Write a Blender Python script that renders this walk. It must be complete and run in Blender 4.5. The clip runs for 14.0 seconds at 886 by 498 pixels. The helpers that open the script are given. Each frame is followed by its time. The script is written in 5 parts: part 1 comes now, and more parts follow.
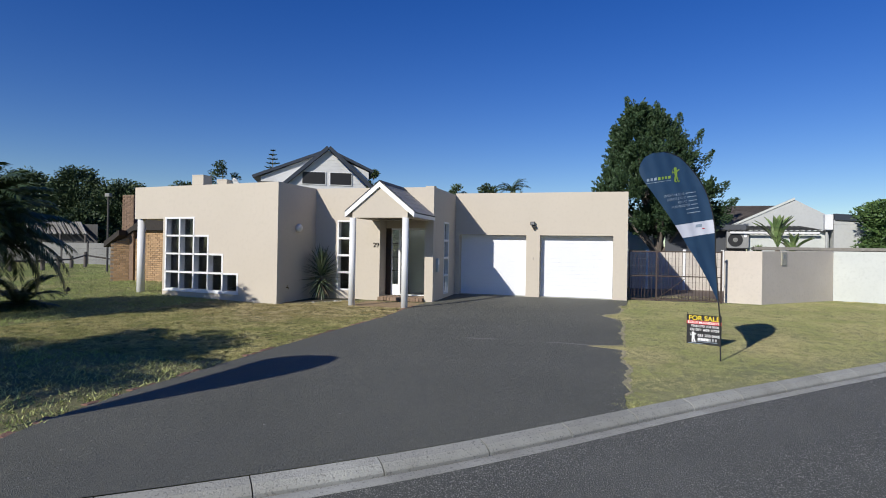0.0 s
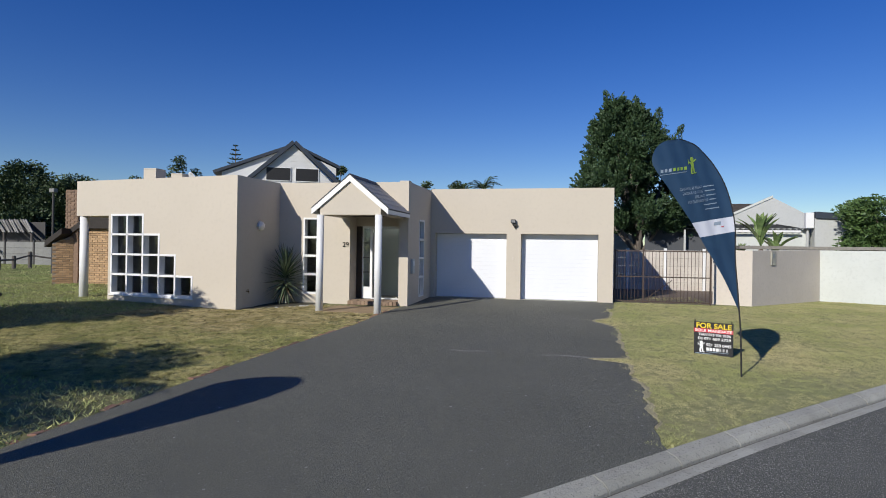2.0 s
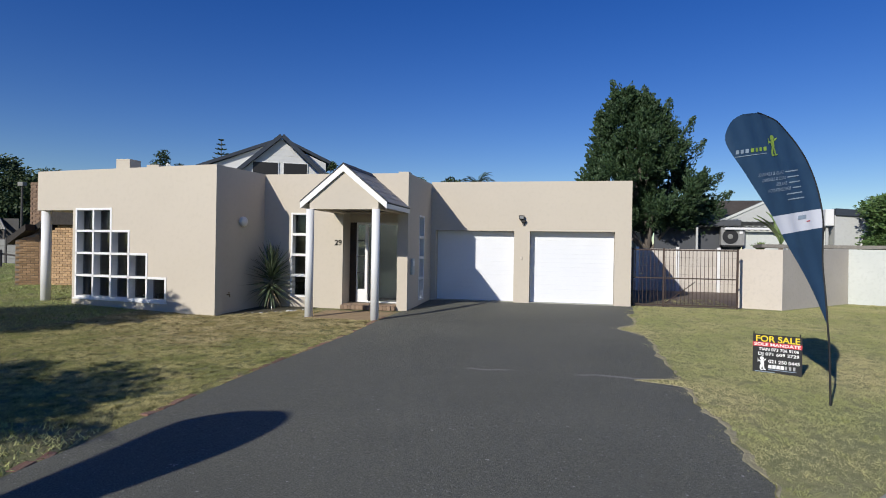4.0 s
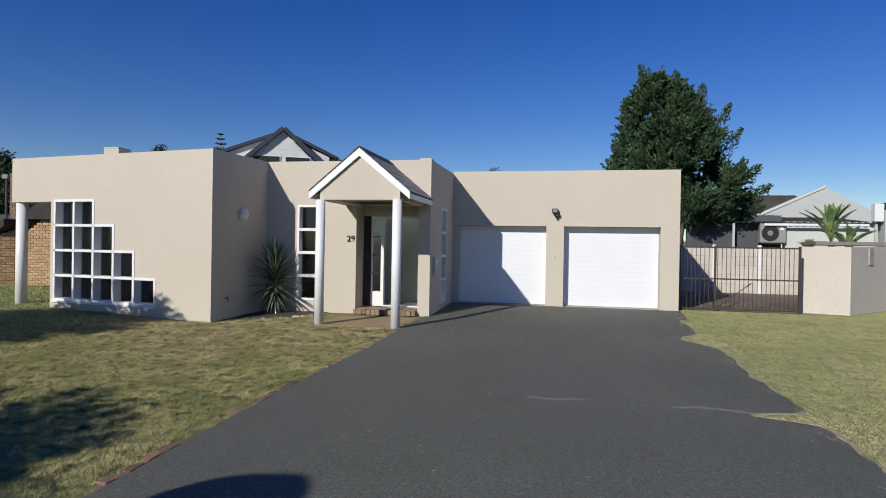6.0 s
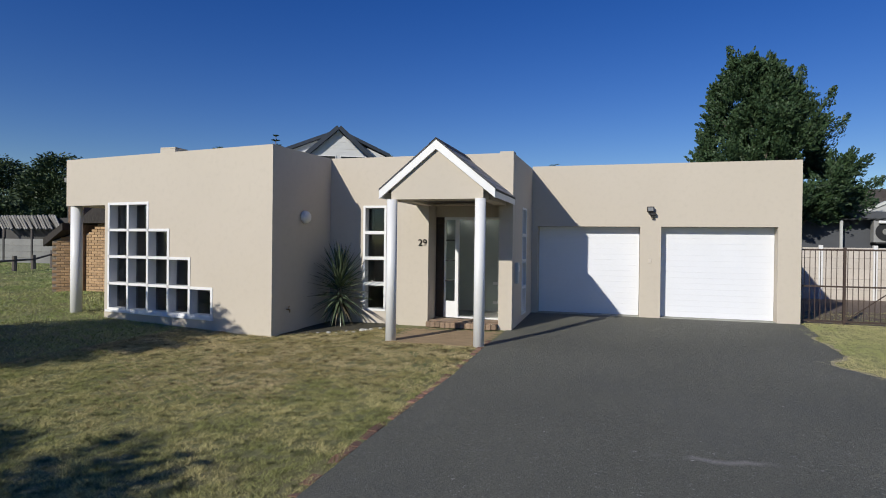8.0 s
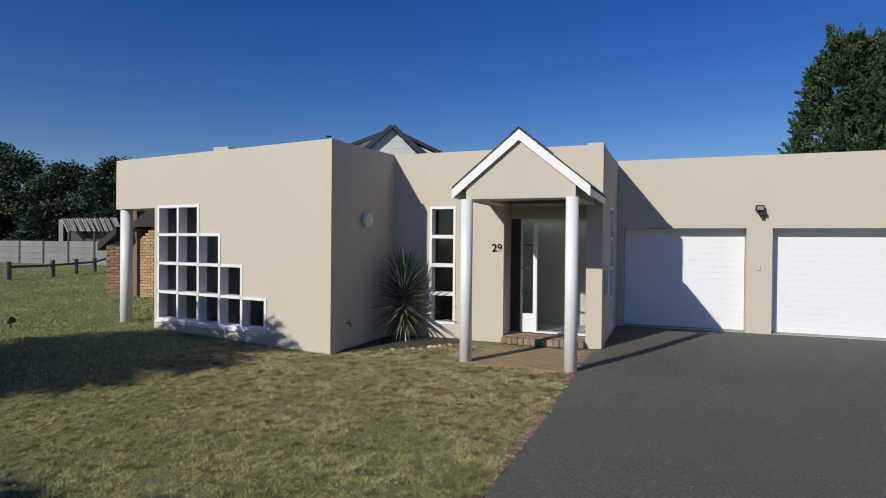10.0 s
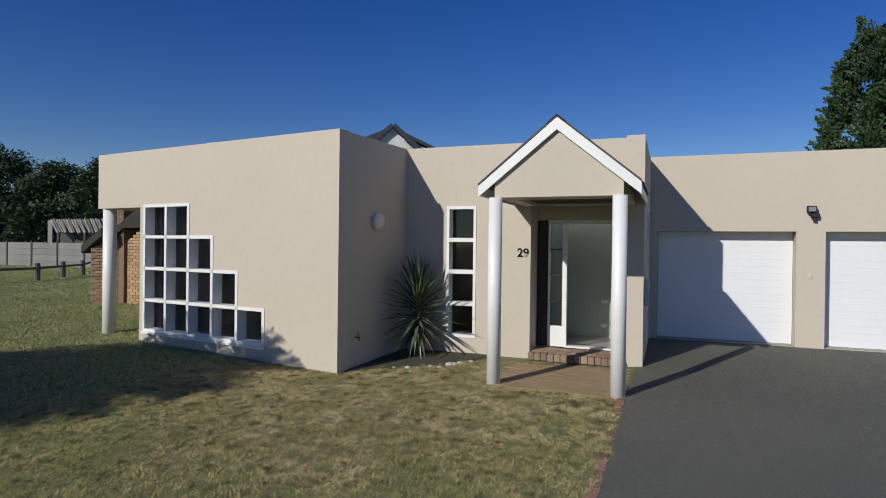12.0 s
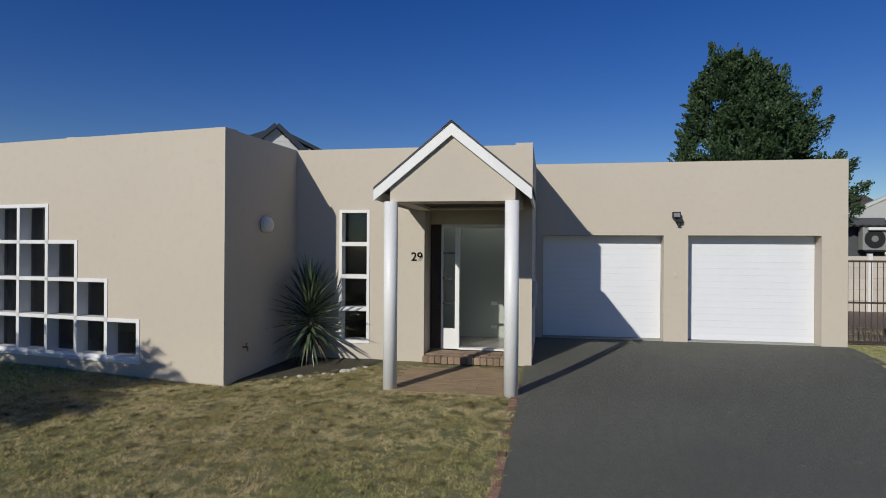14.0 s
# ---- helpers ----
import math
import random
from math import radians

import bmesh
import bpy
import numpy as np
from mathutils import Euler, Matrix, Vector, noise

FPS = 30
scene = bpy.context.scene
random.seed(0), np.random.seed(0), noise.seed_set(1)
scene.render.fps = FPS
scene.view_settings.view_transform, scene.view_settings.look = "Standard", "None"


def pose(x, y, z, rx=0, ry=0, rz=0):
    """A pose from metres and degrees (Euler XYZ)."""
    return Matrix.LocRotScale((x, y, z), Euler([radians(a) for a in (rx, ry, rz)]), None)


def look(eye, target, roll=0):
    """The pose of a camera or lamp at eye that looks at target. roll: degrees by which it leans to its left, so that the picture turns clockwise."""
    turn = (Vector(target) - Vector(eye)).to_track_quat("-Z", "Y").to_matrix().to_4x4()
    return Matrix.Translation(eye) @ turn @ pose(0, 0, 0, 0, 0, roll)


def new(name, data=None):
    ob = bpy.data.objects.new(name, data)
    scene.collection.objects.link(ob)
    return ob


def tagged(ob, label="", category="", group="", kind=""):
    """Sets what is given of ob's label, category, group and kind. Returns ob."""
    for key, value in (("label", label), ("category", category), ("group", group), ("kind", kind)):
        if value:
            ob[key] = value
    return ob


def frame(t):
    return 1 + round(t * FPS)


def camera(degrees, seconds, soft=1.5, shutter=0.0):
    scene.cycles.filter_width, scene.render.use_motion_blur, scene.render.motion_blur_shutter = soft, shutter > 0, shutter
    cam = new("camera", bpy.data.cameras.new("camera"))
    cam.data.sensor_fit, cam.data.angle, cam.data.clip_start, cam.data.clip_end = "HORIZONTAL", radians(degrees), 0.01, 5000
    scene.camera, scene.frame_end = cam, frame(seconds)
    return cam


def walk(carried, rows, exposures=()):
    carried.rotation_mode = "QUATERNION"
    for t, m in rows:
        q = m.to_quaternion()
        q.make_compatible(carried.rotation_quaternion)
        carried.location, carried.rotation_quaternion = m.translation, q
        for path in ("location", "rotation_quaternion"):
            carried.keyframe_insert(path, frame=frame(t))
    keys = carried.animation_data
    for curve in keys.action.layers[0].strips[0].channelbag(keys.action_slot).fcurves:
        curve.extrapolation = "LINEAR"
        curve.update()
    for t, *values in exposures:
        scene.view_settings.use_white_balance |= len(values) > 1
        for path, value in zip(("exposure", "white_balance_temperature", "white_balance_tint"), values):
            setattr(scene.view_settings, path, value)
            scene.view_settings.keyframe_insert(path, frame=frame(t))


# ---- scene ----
cam = camera(73.6, 14.0, 1.0)
PATH = [
    (0, (-0.401, -0.561, 1.53), (-0.959, 1.36, 1.538), 1.0),
    (0.5, (-0.525, -0.287, 1.543), (-1.063, 1.639, 1.551), 1.0),
    (1, (-0.706, -0.009, 1.549), (-1.21, 1.927, 1.557), 1.0),
    (1.5, (-0.846, 0.304, 1.562), (-1.31, 2.249, 1.569), 0.9),
    (2, (-1.01, 0.689, 1.575), (-1.462, 2.637, 1.579), 0.9),
    (2.5, (-1.189, 1.029, 1.594), (-1.628, 2.98, 1.597), 0.9),
    (5, (-2.225, 3.095, 1.567), (-2.637, 5.052, 1.562), 1.0),
    (5.5, (-2.497, 3.501, 1.551), (-2.908, 5.458, 1.545), 1.0),
    (6, (-2.765, 3.939, 1.554), (-3.181, 5.895, 1.545), 1.0),
    (6.5, (-3.061, 4.313, 1.569), (-3.5, 6.264, 1.557), 0.9),
    (7, (-3.352, 4.665, 1.606), (-3.82, 6.609, 1.592), 0.9),
    (7.5, (-3.54, 4.995, 1.634), (-4.056, 6.928, 1.622), 0.8),
    (8, (-3.781, 5.3, 1.663), (-4.358, 7.215, 1.648), 0.7),
    (8.2, (-3.875, 5.415, 1.669), (-4.477, 7.322, 1.658), 0.6),
    (10.5, (-4.934, 6.805, 1.773), (-5.682, 8.659, 1.755), 0.7),
    (11, (-5.168, 7.089, 1.764), (-5.924, 8.941, 1.749), 0.8),
    (11.5, (-5.364, 7.296, 1.773), (-6.111, 9.151, 1.761), 0.7),
    (12, (-5.512, 7.464, 1.795), (-6.232, 9.33, 1.785), 0.7),
    (12.5, (-5.598, 7.518, 1.786), (-6.259, 9.406, 1.783), 0.7),
    (13, (-5.616, 7.478, 1.809), (-6.168, 9.401, 1.808), 0.6),
    (13.5, (-5.633, 7.474, 1.801), (-6.073, 9.425, 1.806), 0.5),
    (14, (-5.652, 7.466, 1.806), (-6.003, 9.435, 1.811), 0.4),
]
walk(cam, [(t, look(eye, target, roll)) for t, eye, target, roll in PATH],
     exposures=((0.0, 0.08, 6200, 9), (2.5, 0.03, 6250, 8.8), (5.0, 0.0, 6250, 8.5), (6.5, -0.06, 6260, 8.4), (9.0, -0.12, 6280, 8), (12.0, -0.25, 6300, 7.5), (14.0, -0.38, 6300, 7.5)))

# ---- world, sun ----
SUN_WAY = Vector((1.275, 2.81, -1.6)).normalized()
world = bpy.data.worlds.new("sky")
scene.world = world
world.use_nodes = True
wn = world.node_tree
wn.nodes.clear()
sky = wn.nodes.new("ShaderNodeTexSky")
sky.sky_type, sky.sun_disc = "NISHITA", False
sky.sun_elevation, sky.sun_rotation = radians(27.4), radians(204.4)
sky.air_density, sky.dust_density, sky.ozone_density = 1.0, 0.0, 3.5
bg = wn.nodes.new("ShaderNodeBackground")
bg.inputs["Strength"].default_value = 0.086
wout = wn.nodes.new("ShaderNodeOutputWorld")
deep = wn.nodes.new("ShaderNodeHueSaturation")
deep.inputs["Saturation"].default_value = 1.34
deep.inputs["Hue"].default_value = 0.524
wn.links.new(sky.outputs[0], deep.inputs["Color"])
wn.links.new(deep.outputs[0], bg.inputs[0])
wn.links.new(bg.outputs[0], wout.inputs[0])
sun_data = bpy.data.lights.new("sun", "SUN")
sun_data.energy, sun_data.angle, sun_data.color = 4.5, radians(0.53), (1.0, 0.93, 0.82)
sun = new("sun", sun_data)
sun.matrix_world = look((-30, -60, 40), Vector((-30, -60, 40)) + SUN_WAY)
scene.view_settings.exposure = 0.0

# ---- materials ----
def ramp_mix(nt, fac, a, b):
    m = nt.nodes.new("ShaderNodeMix")
    m.data_type = "RGBA"
    if fac is not None:
        nt.links.new(fac, m.inputs[0])
    for sock, v in ((m.inputs[6], a), (m.inputs[7], b)):
        if isinstance(v, tuple):
            sock.default_value = (*v[:3], 1)
        else:
            nt.links.new(v, sock)
    return m.outputs[2]

def noise_fac(nt, scale, detail=4.0, lo=0.3, hi=0.7, stretch=None, rough=0.55):
    tc = nt.nodes.new("ShaderNodeTexCoord")
    src = tc.outputs["Object"]
    if stretch:
        mp = nt.nodes.new("ShaderNodeMapping")
        mp.inputs["Scale"].default_value = stretch
        nt.links.new(src, mp.inputs[0])
        src = mp.outputs[0]
    n = nt.nodes.new("ShaderNodeTexNoise")
    n.inputs["Scale"].default_value, n.inputs["Detail"].default_value, n.inputs["Roughness"].default_value = scale, detail, rough
    nt.links.new(src, n.inputs["Vector"])
    r = nt.nodes.new("ShaderNodeMapRange")
    r.inputs[1].default_value, r.inputs[2].default_value = lo, hi
    nt.links.new(n.outputs[0], r.inputs[0])
    return r.outputs[0]

def mat(name, c1, c2=None, scale=3.0, fine=None, fscale=60.0, rough=0.7, metal=0.0, bump=0.0, bscale=80.0,
        stretch=None, fstretch=None, vary=0.0, spec=0.5, lo=0.3, hi=0.7, flo=0.35, fhi=0.7, island=0.0):
    """Two scales of colour variation (c1-c2 broad, fine on top), bump, and a random tint per object or island."""
    m = bpy.data.materials.new(name)
    m.use_nodes = True
    nt = m.node_tree
    b = nt.nodes["Principled BSDF"]
    b.inputs["Roughness"].default_value, b.inputs["Metallic"].default_value = rough, metal
    b.inputs["Specular IOR Level"].default_value = spec
    col = ramp_mix(nt, noise_fac(nt, scale, 5, lo, hi, stretch), c1, c2 or tuple(v * 0.86 for v in c1))
    if fine:
        col = ramp_mix(nt, noise_fac(nt, fscale, 3, flo, fhi, fstretch), col, fine)
    if vary or island:
        if island:
            rnd = nt.nodes.new("ShaderNodeNewGeometry").outputs["Random Per Island"]
        else:
            rnd = nt.nodes.new("ShaderNodeObjectInfo").outputs["Random"]
        hsv = nt.nodes.new("ShaderNodeHueSaturation")
        mr = nt.nodes.new("ShaderNodeMapRange")
        v = vary or island
        mr.inputs[3].default_value, mr.inputs[4].default_value = 1 - v, 1 + v
        nt.links.new(rnd, mr.inputs[0])
        nt.links.new(mr.outputs[0], hsv.inputs["Value"])
        nt.links.new(col, hsv.inputs["Color"])
        col = hsv.outputs[0]
    nt.links.new(col, b.inputs["Base Color"])
    if bump:
        bp = nt.nodes.new("ShaderNodeBump")
        bp.inputs["Strength"].default_value, bp.inputs["Distance"].default_value = bump, 0.02
        nt.links.new(noise_fac(nt, bscale, 5, 0.0, 1.0, fstretch), bp.inputs["Height"])
        nt.links.new(bp.outputs[0], b.inputs["Normal"])
    return m

def glass_mat(name, tint=(0.9, 0.95, 0.95)):
    m = bpy.data.materials.new(name)
    m.use_nodes = True
    nt = m.node_tree
    b = nt.nodes["Principled BSDF"]
    b.inputs["Base Color"].default_value = (*tint, 1)
    b.inputs["Roughness"].default_value = 0.02
    b.inputs["Transmission Weight"].default_value = 1.0
    b.inputs["IOR"].default_value = 1.45
    return m

PLASTER = mat("plaster_sand", (0.555, 0.496, 0.41), (0.528, 0.472, 0.389), 0.7, (0.50, 0.446, 0.366), 9, 0.85, bump=0.06, bscale=55, lo=0.25, hi=0.75, flo=0.5, fhi=0.95)
WHITE = mat("white_paint", (0.80, 0.80, 0.79), (0.74, 0.74, 0.73), 2.0, (0.68, 0.67, 0.65), 30, 0.45, bump=0.04, bscale=40, flo=0.55, fhi=0.95)
DOORWHITE = mat("garage_door_white", (0.77, 0.78, 0.81), (0.73, 0.74, 0.77), 1.2, (0.69, 0.70, 0.73), 14, 0.4, bump=0.06, bscale=25, fstretch=(1, 1, 6), flo=0.5, fhi=0.95)
WALLOUT = mat("plaster_pale", (0.60, 0.54, 0.47), (0.55, 0.49, 0.42), 0.9, (0.50, 0.45, 0.39), 12, 0.88, bump=0.15, bscale=50, flo=0.5, fhi=0.9)
WALLWHITE = mat("plaster_white", (0.58, 0.60, 0.57), (0.53, 0.55, 0.52), 0.8, (0.47, 0.49, 0.46), 10, 0.85, bump=0.12, bscale=50, flo=0.5, fhi=0.9)
ASPHALT = mat("drive_asphalt", (0.166, 0.167, 0.134), (0.208, 0.208, 0.168), 0.45, (0.072, 0.073, 0.060), 80, 0.85, bump=0.7, bscale=170, lo=0.35, hi=0.75, spec=0.35)
def scuffed(m, pale, stretch, scale, lo, hi):
    """Pale worn streaks over a material's colour."""
    nt = m.node_tree
    b = nt.nodes["Principled BSDF"]
    was = b.inputs["Base Color"].links[0].from_socket
    col = ramp_mix(nt, noise_fac(nt, scale, 4, lo, hi, stretch, 0.6), was, pale)
    nt.links.new(col, b.inputs["Base Color"])
scuffed(ASPHALT, (0.26, 0.25, 0.235), (0.9, 5.0, 1.0), 0.55, 0.71, 0.78)
def joint_streak(m, pale, y_mid, x_from):
    """A broken pale seam across the driveway."""
    nt = m.node_tree
    b = nt.nodes["Principled BSDF"]
    was = b.inputs["Base Color"].links[0].from_socket
    tc = nt.nodes.new("ShaderNodeTexCoord")
    xyz = nt.nodes.new("ShaderNodeSeparateXYZ")
    nt.links.new(tc.outputs["Object"], xyz.inputs[0])
    def calc(op, a, c, d=None):
        n = nt.nodes.new("ShaderNodeMath")
        n.operation = op
        for k, v in enumerate((a, c, d)):
            if v is None:
                continue
            if isinstance(v, (int, float)):
                n.inputs[k].default_value = v
            else:
                nt.links.new(v, n.inputs[k])
        return n.outputs[0]
    wob = noise_fac(nt, 1.4, 4, 0.0, 1.0, (1.0, 0.15, 1.0))
    off = calc("ABSOLUTE", calc("SUBTRACT", calc("ADD", xyz.outputs[1], calc("MULTIPLY", wob, 0.5)), y_mid + 0.25), 0)
    near = calc("SMOOTH_MAX", 0.0, calc("SUBTRACT", 1.0, calc("DIVIDE", off, 0.075)), 0.1)
    gaps = noise_fac(nt, 1.1, 3, 0.44, 0.56, (1.3, 0.3, 1.0))
    side = calc("GREATER_THAN", xyz.outputs[0], x_from)
    fac = calc("MULTIPLY", calc("MULTIPLY", near, gaps), calc("MULTIPLY", side, 0.85))
    nt.links.new(ramp_mix(nt, fac, was, pale), b.inputs["Base Color"])
joint_streak(ASPHALT, (0.30, 0.29, 0.27), 10.85, -3.7)
scuffed(ASPHALT, (0.30, 0.295, 0.28), (1.0, 1.0, 1.0), 38.0, 0.63, 0.70)
scuffed(ASPHALT, (0.42, 0.41, 0.39), (1.0, 1.0, 1.0), 14.0, 0.70, 0.735)
scuffed(ASPHALT, (0.125, 0.127, 0.110), (0.5, 0.25, 1.0), 0.8, 0.52, 0.75)
ROADMAT = mat("road_asphalt", (0.094, 0.096, 0.081), (0.128, 0.129, 0.109), 0.4, (0.42, 0.405, 0.355), 80, 0.9, bump=0.9, bscale=85, flo=0.54, fhi=0.68, spec=0.35)
CONCRETE = mat("kerb_concrete", (0.40, 0.395, 0.345), (0.31, 0.305, 0.262), 2.2, (0.17, 0.165, 0.15), 48, 0.9, bump=0.5, bscale=60, vary=0.1, flo=0.56, fhi=0.72)
SOIL = mat("lawn_ground", (0.185, 0.17, 0.075), (0.12, 0.145, 0.046), 0.6, (0.25, 0.225, 0.115), 14, 0.95, bump=0.9, bscale=60, flo=0.42, fhi=0.8)
BRICK = mat("yellow_brick", (0.47, 0.32, 0.175), (0.38, 0.24, 0.13), 5, (0.25, 0.15, 0.09), 45, 0.9, bump=0.4, bscale=70, vary=0.22, flo=0.5, fhi=0.9)
DARKBRICK = mat("dark_brick", (0.27, 0.18, 0.12), (0.20, 0.13, 0.09), 5, (0.13, 0.09, 0.06), 45, 0.9, bump=0.4, vary=0.2)
MORTAR = mat("mortar", (0.40, 0.335, 0.25), (0.32, 0.265, 0.2), 8, (0.22, 0.19, 0.16), 60, 0.95, bump=0.4)
ROOFTILE = mat("pale_roof_tile", (0.43, 0.40, 0.36), (0.37, 0.345, 0.31), 3, (0.27, 0.25, 0.22), 30, 0.85, bump=0.3, vary=0.07, flo=0.5, fhi=0.9)
TRIMDARK = mat("roof_slate", (0.085, 0.085, 0.09), (0.06, 0.06, 0.065), 3, (0.13, 0.125, 0.12), 30, 0.8, bump=0.3, vary=0.12, flo=0.5, fhi=0.9)
DARKWOOD = mat("dark_wood", (0.055, 0.033, 0.022), (0.035, 0.022, 0.016), 3, (0.02, 0.013, 0.01), 40, 0.55, bump=0.15, stretch=(6, 6, 0.6), fstretch=(6, 6, 0.5))
BROWNMETAL = mat("brown_metal", (0.085, 0.058, 0.045), (0.06, 0.042, 0.034), 5, (0.12, 0.07, 0.05), 50, 0.5, metal=0.3, flo=0.6, fhi=0.9)
BLACK = mat("black_plastic", (0.010, 0.010, 0.011), (0.016, 0.016, 0.017), 6, rough=0.6)
GLASS = glass_mat("window_glass")
TINTED = glass_mat("tinted_glass", (0.45, 0.47, 0.5))
INTERIOR = mat("interior_paint", (0.40, 0.44, 0.40), (0.37, 0.41, 0.37), 1.0, rough=0.8)
TILE = mat("floor_tile", (0.42, 0.40, 0.36), (0.36, 0.34, 0.31), 2.0, rough=0.25)
ROOMDARK = mat("room_shadow", (0.09, 0.085, 0.08), (0.06, 0.058, 0.055), 2.0, rough=0.9)
ROOFFLAT = mat("roof_membrane", (0.3, 0.3, 0.3), (0.22, 0.22, 0.22), 1.0, rough=0.9)

# ---- mesh helpers ----
def mesh_of(bm, name, material, smooth=False):
    bmesh.ops.recalc_face_normals(bm, faces=bm.faces[:])
    me = bpy.data.meshes.new(name)
    bm.to_mesh(me)
    bm.free()
    for mm in (material if isinstance(material, (list, tuple)) else [material]):
        me.materials.append(mm)
    if smooth:
        for p in me.polygons:
            p.use_smooth = True
    return me

def part(name, bm, material, parent, label="", smooth=False):
    ob = new(name, mesh_of(bm, name, material, smooth) if isinstance(bm, bmesh.types.BMesh) else bm)
    ob.parent = parent
    return tagged(ob, label)

def thing(name, label, category, at=(0, 0, 0), turn=0.0, group="", kind=""):
    ob = new(name)
    ob.empty_display_size = 0.1
    ob.matrix_world = pose(*at, 0, 0, turn)
    return tagged(ob, label, category, group, kind)

def setting(name, bm, material, label, category, smooth=False, kind="structure"):
    return tagged(new(name, mesh_of(bm, name, material, smooth)), label, category, "", kind)

def box(bm, x0, x1, y0, y1, z0, z1, bevel=0.0):
    r = bmesh.ops.create_cube(bm, size=1.0, matrix=Matrix.LocRotScale(((x0 + x1) / 2, (y0 + y1) / 2, (z0 + z1) / 2), None, (x1 - x0, y1 - y0, z1 - z0)))
    if bevel:
        es = list({e for v in r["verts"] for e in v.link_edges})
        bmesh.ops.bevel(bm, geom=es, offset=bevel, segments=1, affect="EDGES")
    return bm

def rod(bm, p0, p1, r0, r1=None, n=10, caps=True):
    p0, p1 = Vector(p0), Vector(p1)
    d = p1 - p0
    m = Matrix.Translation((p0 + p1) / 2) @ d.to_track_quat("Z", "Y").to_matrix().to_4x4()
    bmesh.ops.create_cone(bm, cap_ends=caps, segments=n, radius1=r0, radius2=r0 if r1 is None else r1, depth=d.length, matrix=m)
    return bm

def prism(bm, outline, y0, y1):
    """Outline of (x, z) pairs, drawn out from y0 to y1."""
    a = [bm.verts.new((x, y0, z)) for x, z in outline]
    b = [bm.verts.new((x, y1, z)) for x, z in outline]
    bm.faces.new(a)
    bm.faces.new(b[::-1])
    for i in range(len(a)):
        j = (i + 1) % len(a)
        bm.faces.new((a[i], b[i], b[j], a[j]))
    return bm

def slab(bm, pts, z0, z1):
    a = [bm.verts.new((x, y, z0)) for x, y in pts]
    b = [bm.verts.new((x, y, z1)) for x, y in pts]
    bm.faces.new(a[::-1])
    bm.faces.new(b)
    for i in range(len(a)):
        j = (i + 1) % len(a)
        bm.faces.new((a[i], a[j], b[j], b[i]))
    return bm

def grid_wall(ss, zs, holes, thick, a, b):
    """A wall from plan point a towards b; s runs from a. holes: (s0, s1, z0, z1). Depth lies to the left of a->b when thick > 0."""
    bm = bmesh.new()
    a, b = Vector(a), Vector(b)
    u = (b - a).normalized()
    n = Vector((-u.y, u.x)) * thick
    ss = sorted(set(ss) | {v for h in holes for v in h[:2]})
    zs = sorted(set(zs) | {v for h in holes for v in h[2:]})
    solid = lambda i, j: (0 <= i < len(ss) - 1 and 0 <= j < len(zs) - 1 and not any(
        h[0] - 1e-6 <= ss[i] and ss[i + 1] <= h[1] + 1e-6 and h[2] - 1e-6 <= zs[j] and zs[j + 1] <= h[3] + 1e-6 for h in holes))
    vs = {}
    def v(i, j, k):
        if (i, j, k) not in vs:
            p = a + u * ss[i] + n * k
            vs[i, j, k] = bm.verts.new((p.x, p.y, zs[j]))
        return vs[i, j, k]
    for i in range(len(ss) - 1):
        for j in range(len(zs) - 1):
            if not solid(i, j):
                continue
            bm.faces.new((v(i, j, 0), v(i + 1, j, 0), v(i + 1, j + 1, 0), v(i, j + 1, 0)))
            bm.faces.new((v(i, j + 1, 1), v(i + 1, j + 1, 1), v(i + 1, j, 1), v(i, j, 1)))
            for di, dj, c in ((-1, 0, ((i, j), (i, j + 1))), (1, 0, ((i + 1, j + 1), (i + 1, j))), (0, -1, ((i + 1, j), (i, j))), (0, 1, ((i, j + 1), (i + 1, j + 1)))):
                if not solid(i + di, j + dj):
                    (p, q), (r, s) = c
                    bm.faces.new((v(p, q, 0), v(r, s, 0), v(r, s, 1), v(p, q, 1)))
    return bm

# ---- ground, road, kerb, driveway ----
def kerb_line(x):
    """The kerb's y for an array of x: straight on the right, bending away on the left."""
    y = np.where(x >= 0, 6.0 + 1.09 * x, np.where(x > -6, 6.0 + 1.09 * x + 0.035 * x * x, 0.72 + 0.6 * (x + 6)))
    return y + 0.18 * (1 + np.tanh(0.8 * (x + 0.9)))

def kerb_y(x):
    return float(kerb_line(np.array(float(x))))

def ground_run(x, y):
    """Height of the ground for arrays of x and y; it swells a little before the entrance."""
    z = np.interp(y, (5, 10, 15.3, 17.3, 20, 24), (-0.175, -0.185, -0.168, -0.10, -0.015, -0.015))
    z = z + np.clip((x + 9.9) / 1.6, 0, 1) * np.interp(y, (13.6, 15.3, 17.3), (0, 0.065, 0.01))
    return z + np.clip((-11 - x) / 6, 0, 1) * 0.07 * np.clip((y - 10) / 5, 0, 1)

def base_z(x, y):
    return float(ground_run(np.array(float(x)), np.array(float(y))))

def drive_left(y):
    return float(np.interp(y, (2, 3.3, 4, 5.2, 7.3, 9, 10.3, 16), (-5.3, -5.5, -5.67, -5.81, -5.91, -6.0, -6.04, -6.02)))

def ground_z(x, y):
    d = y - kerb_y(x)
    if d < 0.42:
        return -0.45
    return base_z(x, y) - (0.05 if drive_left(y) + 0.3 < x < -1.3 and y < 20.4 else 0.0)

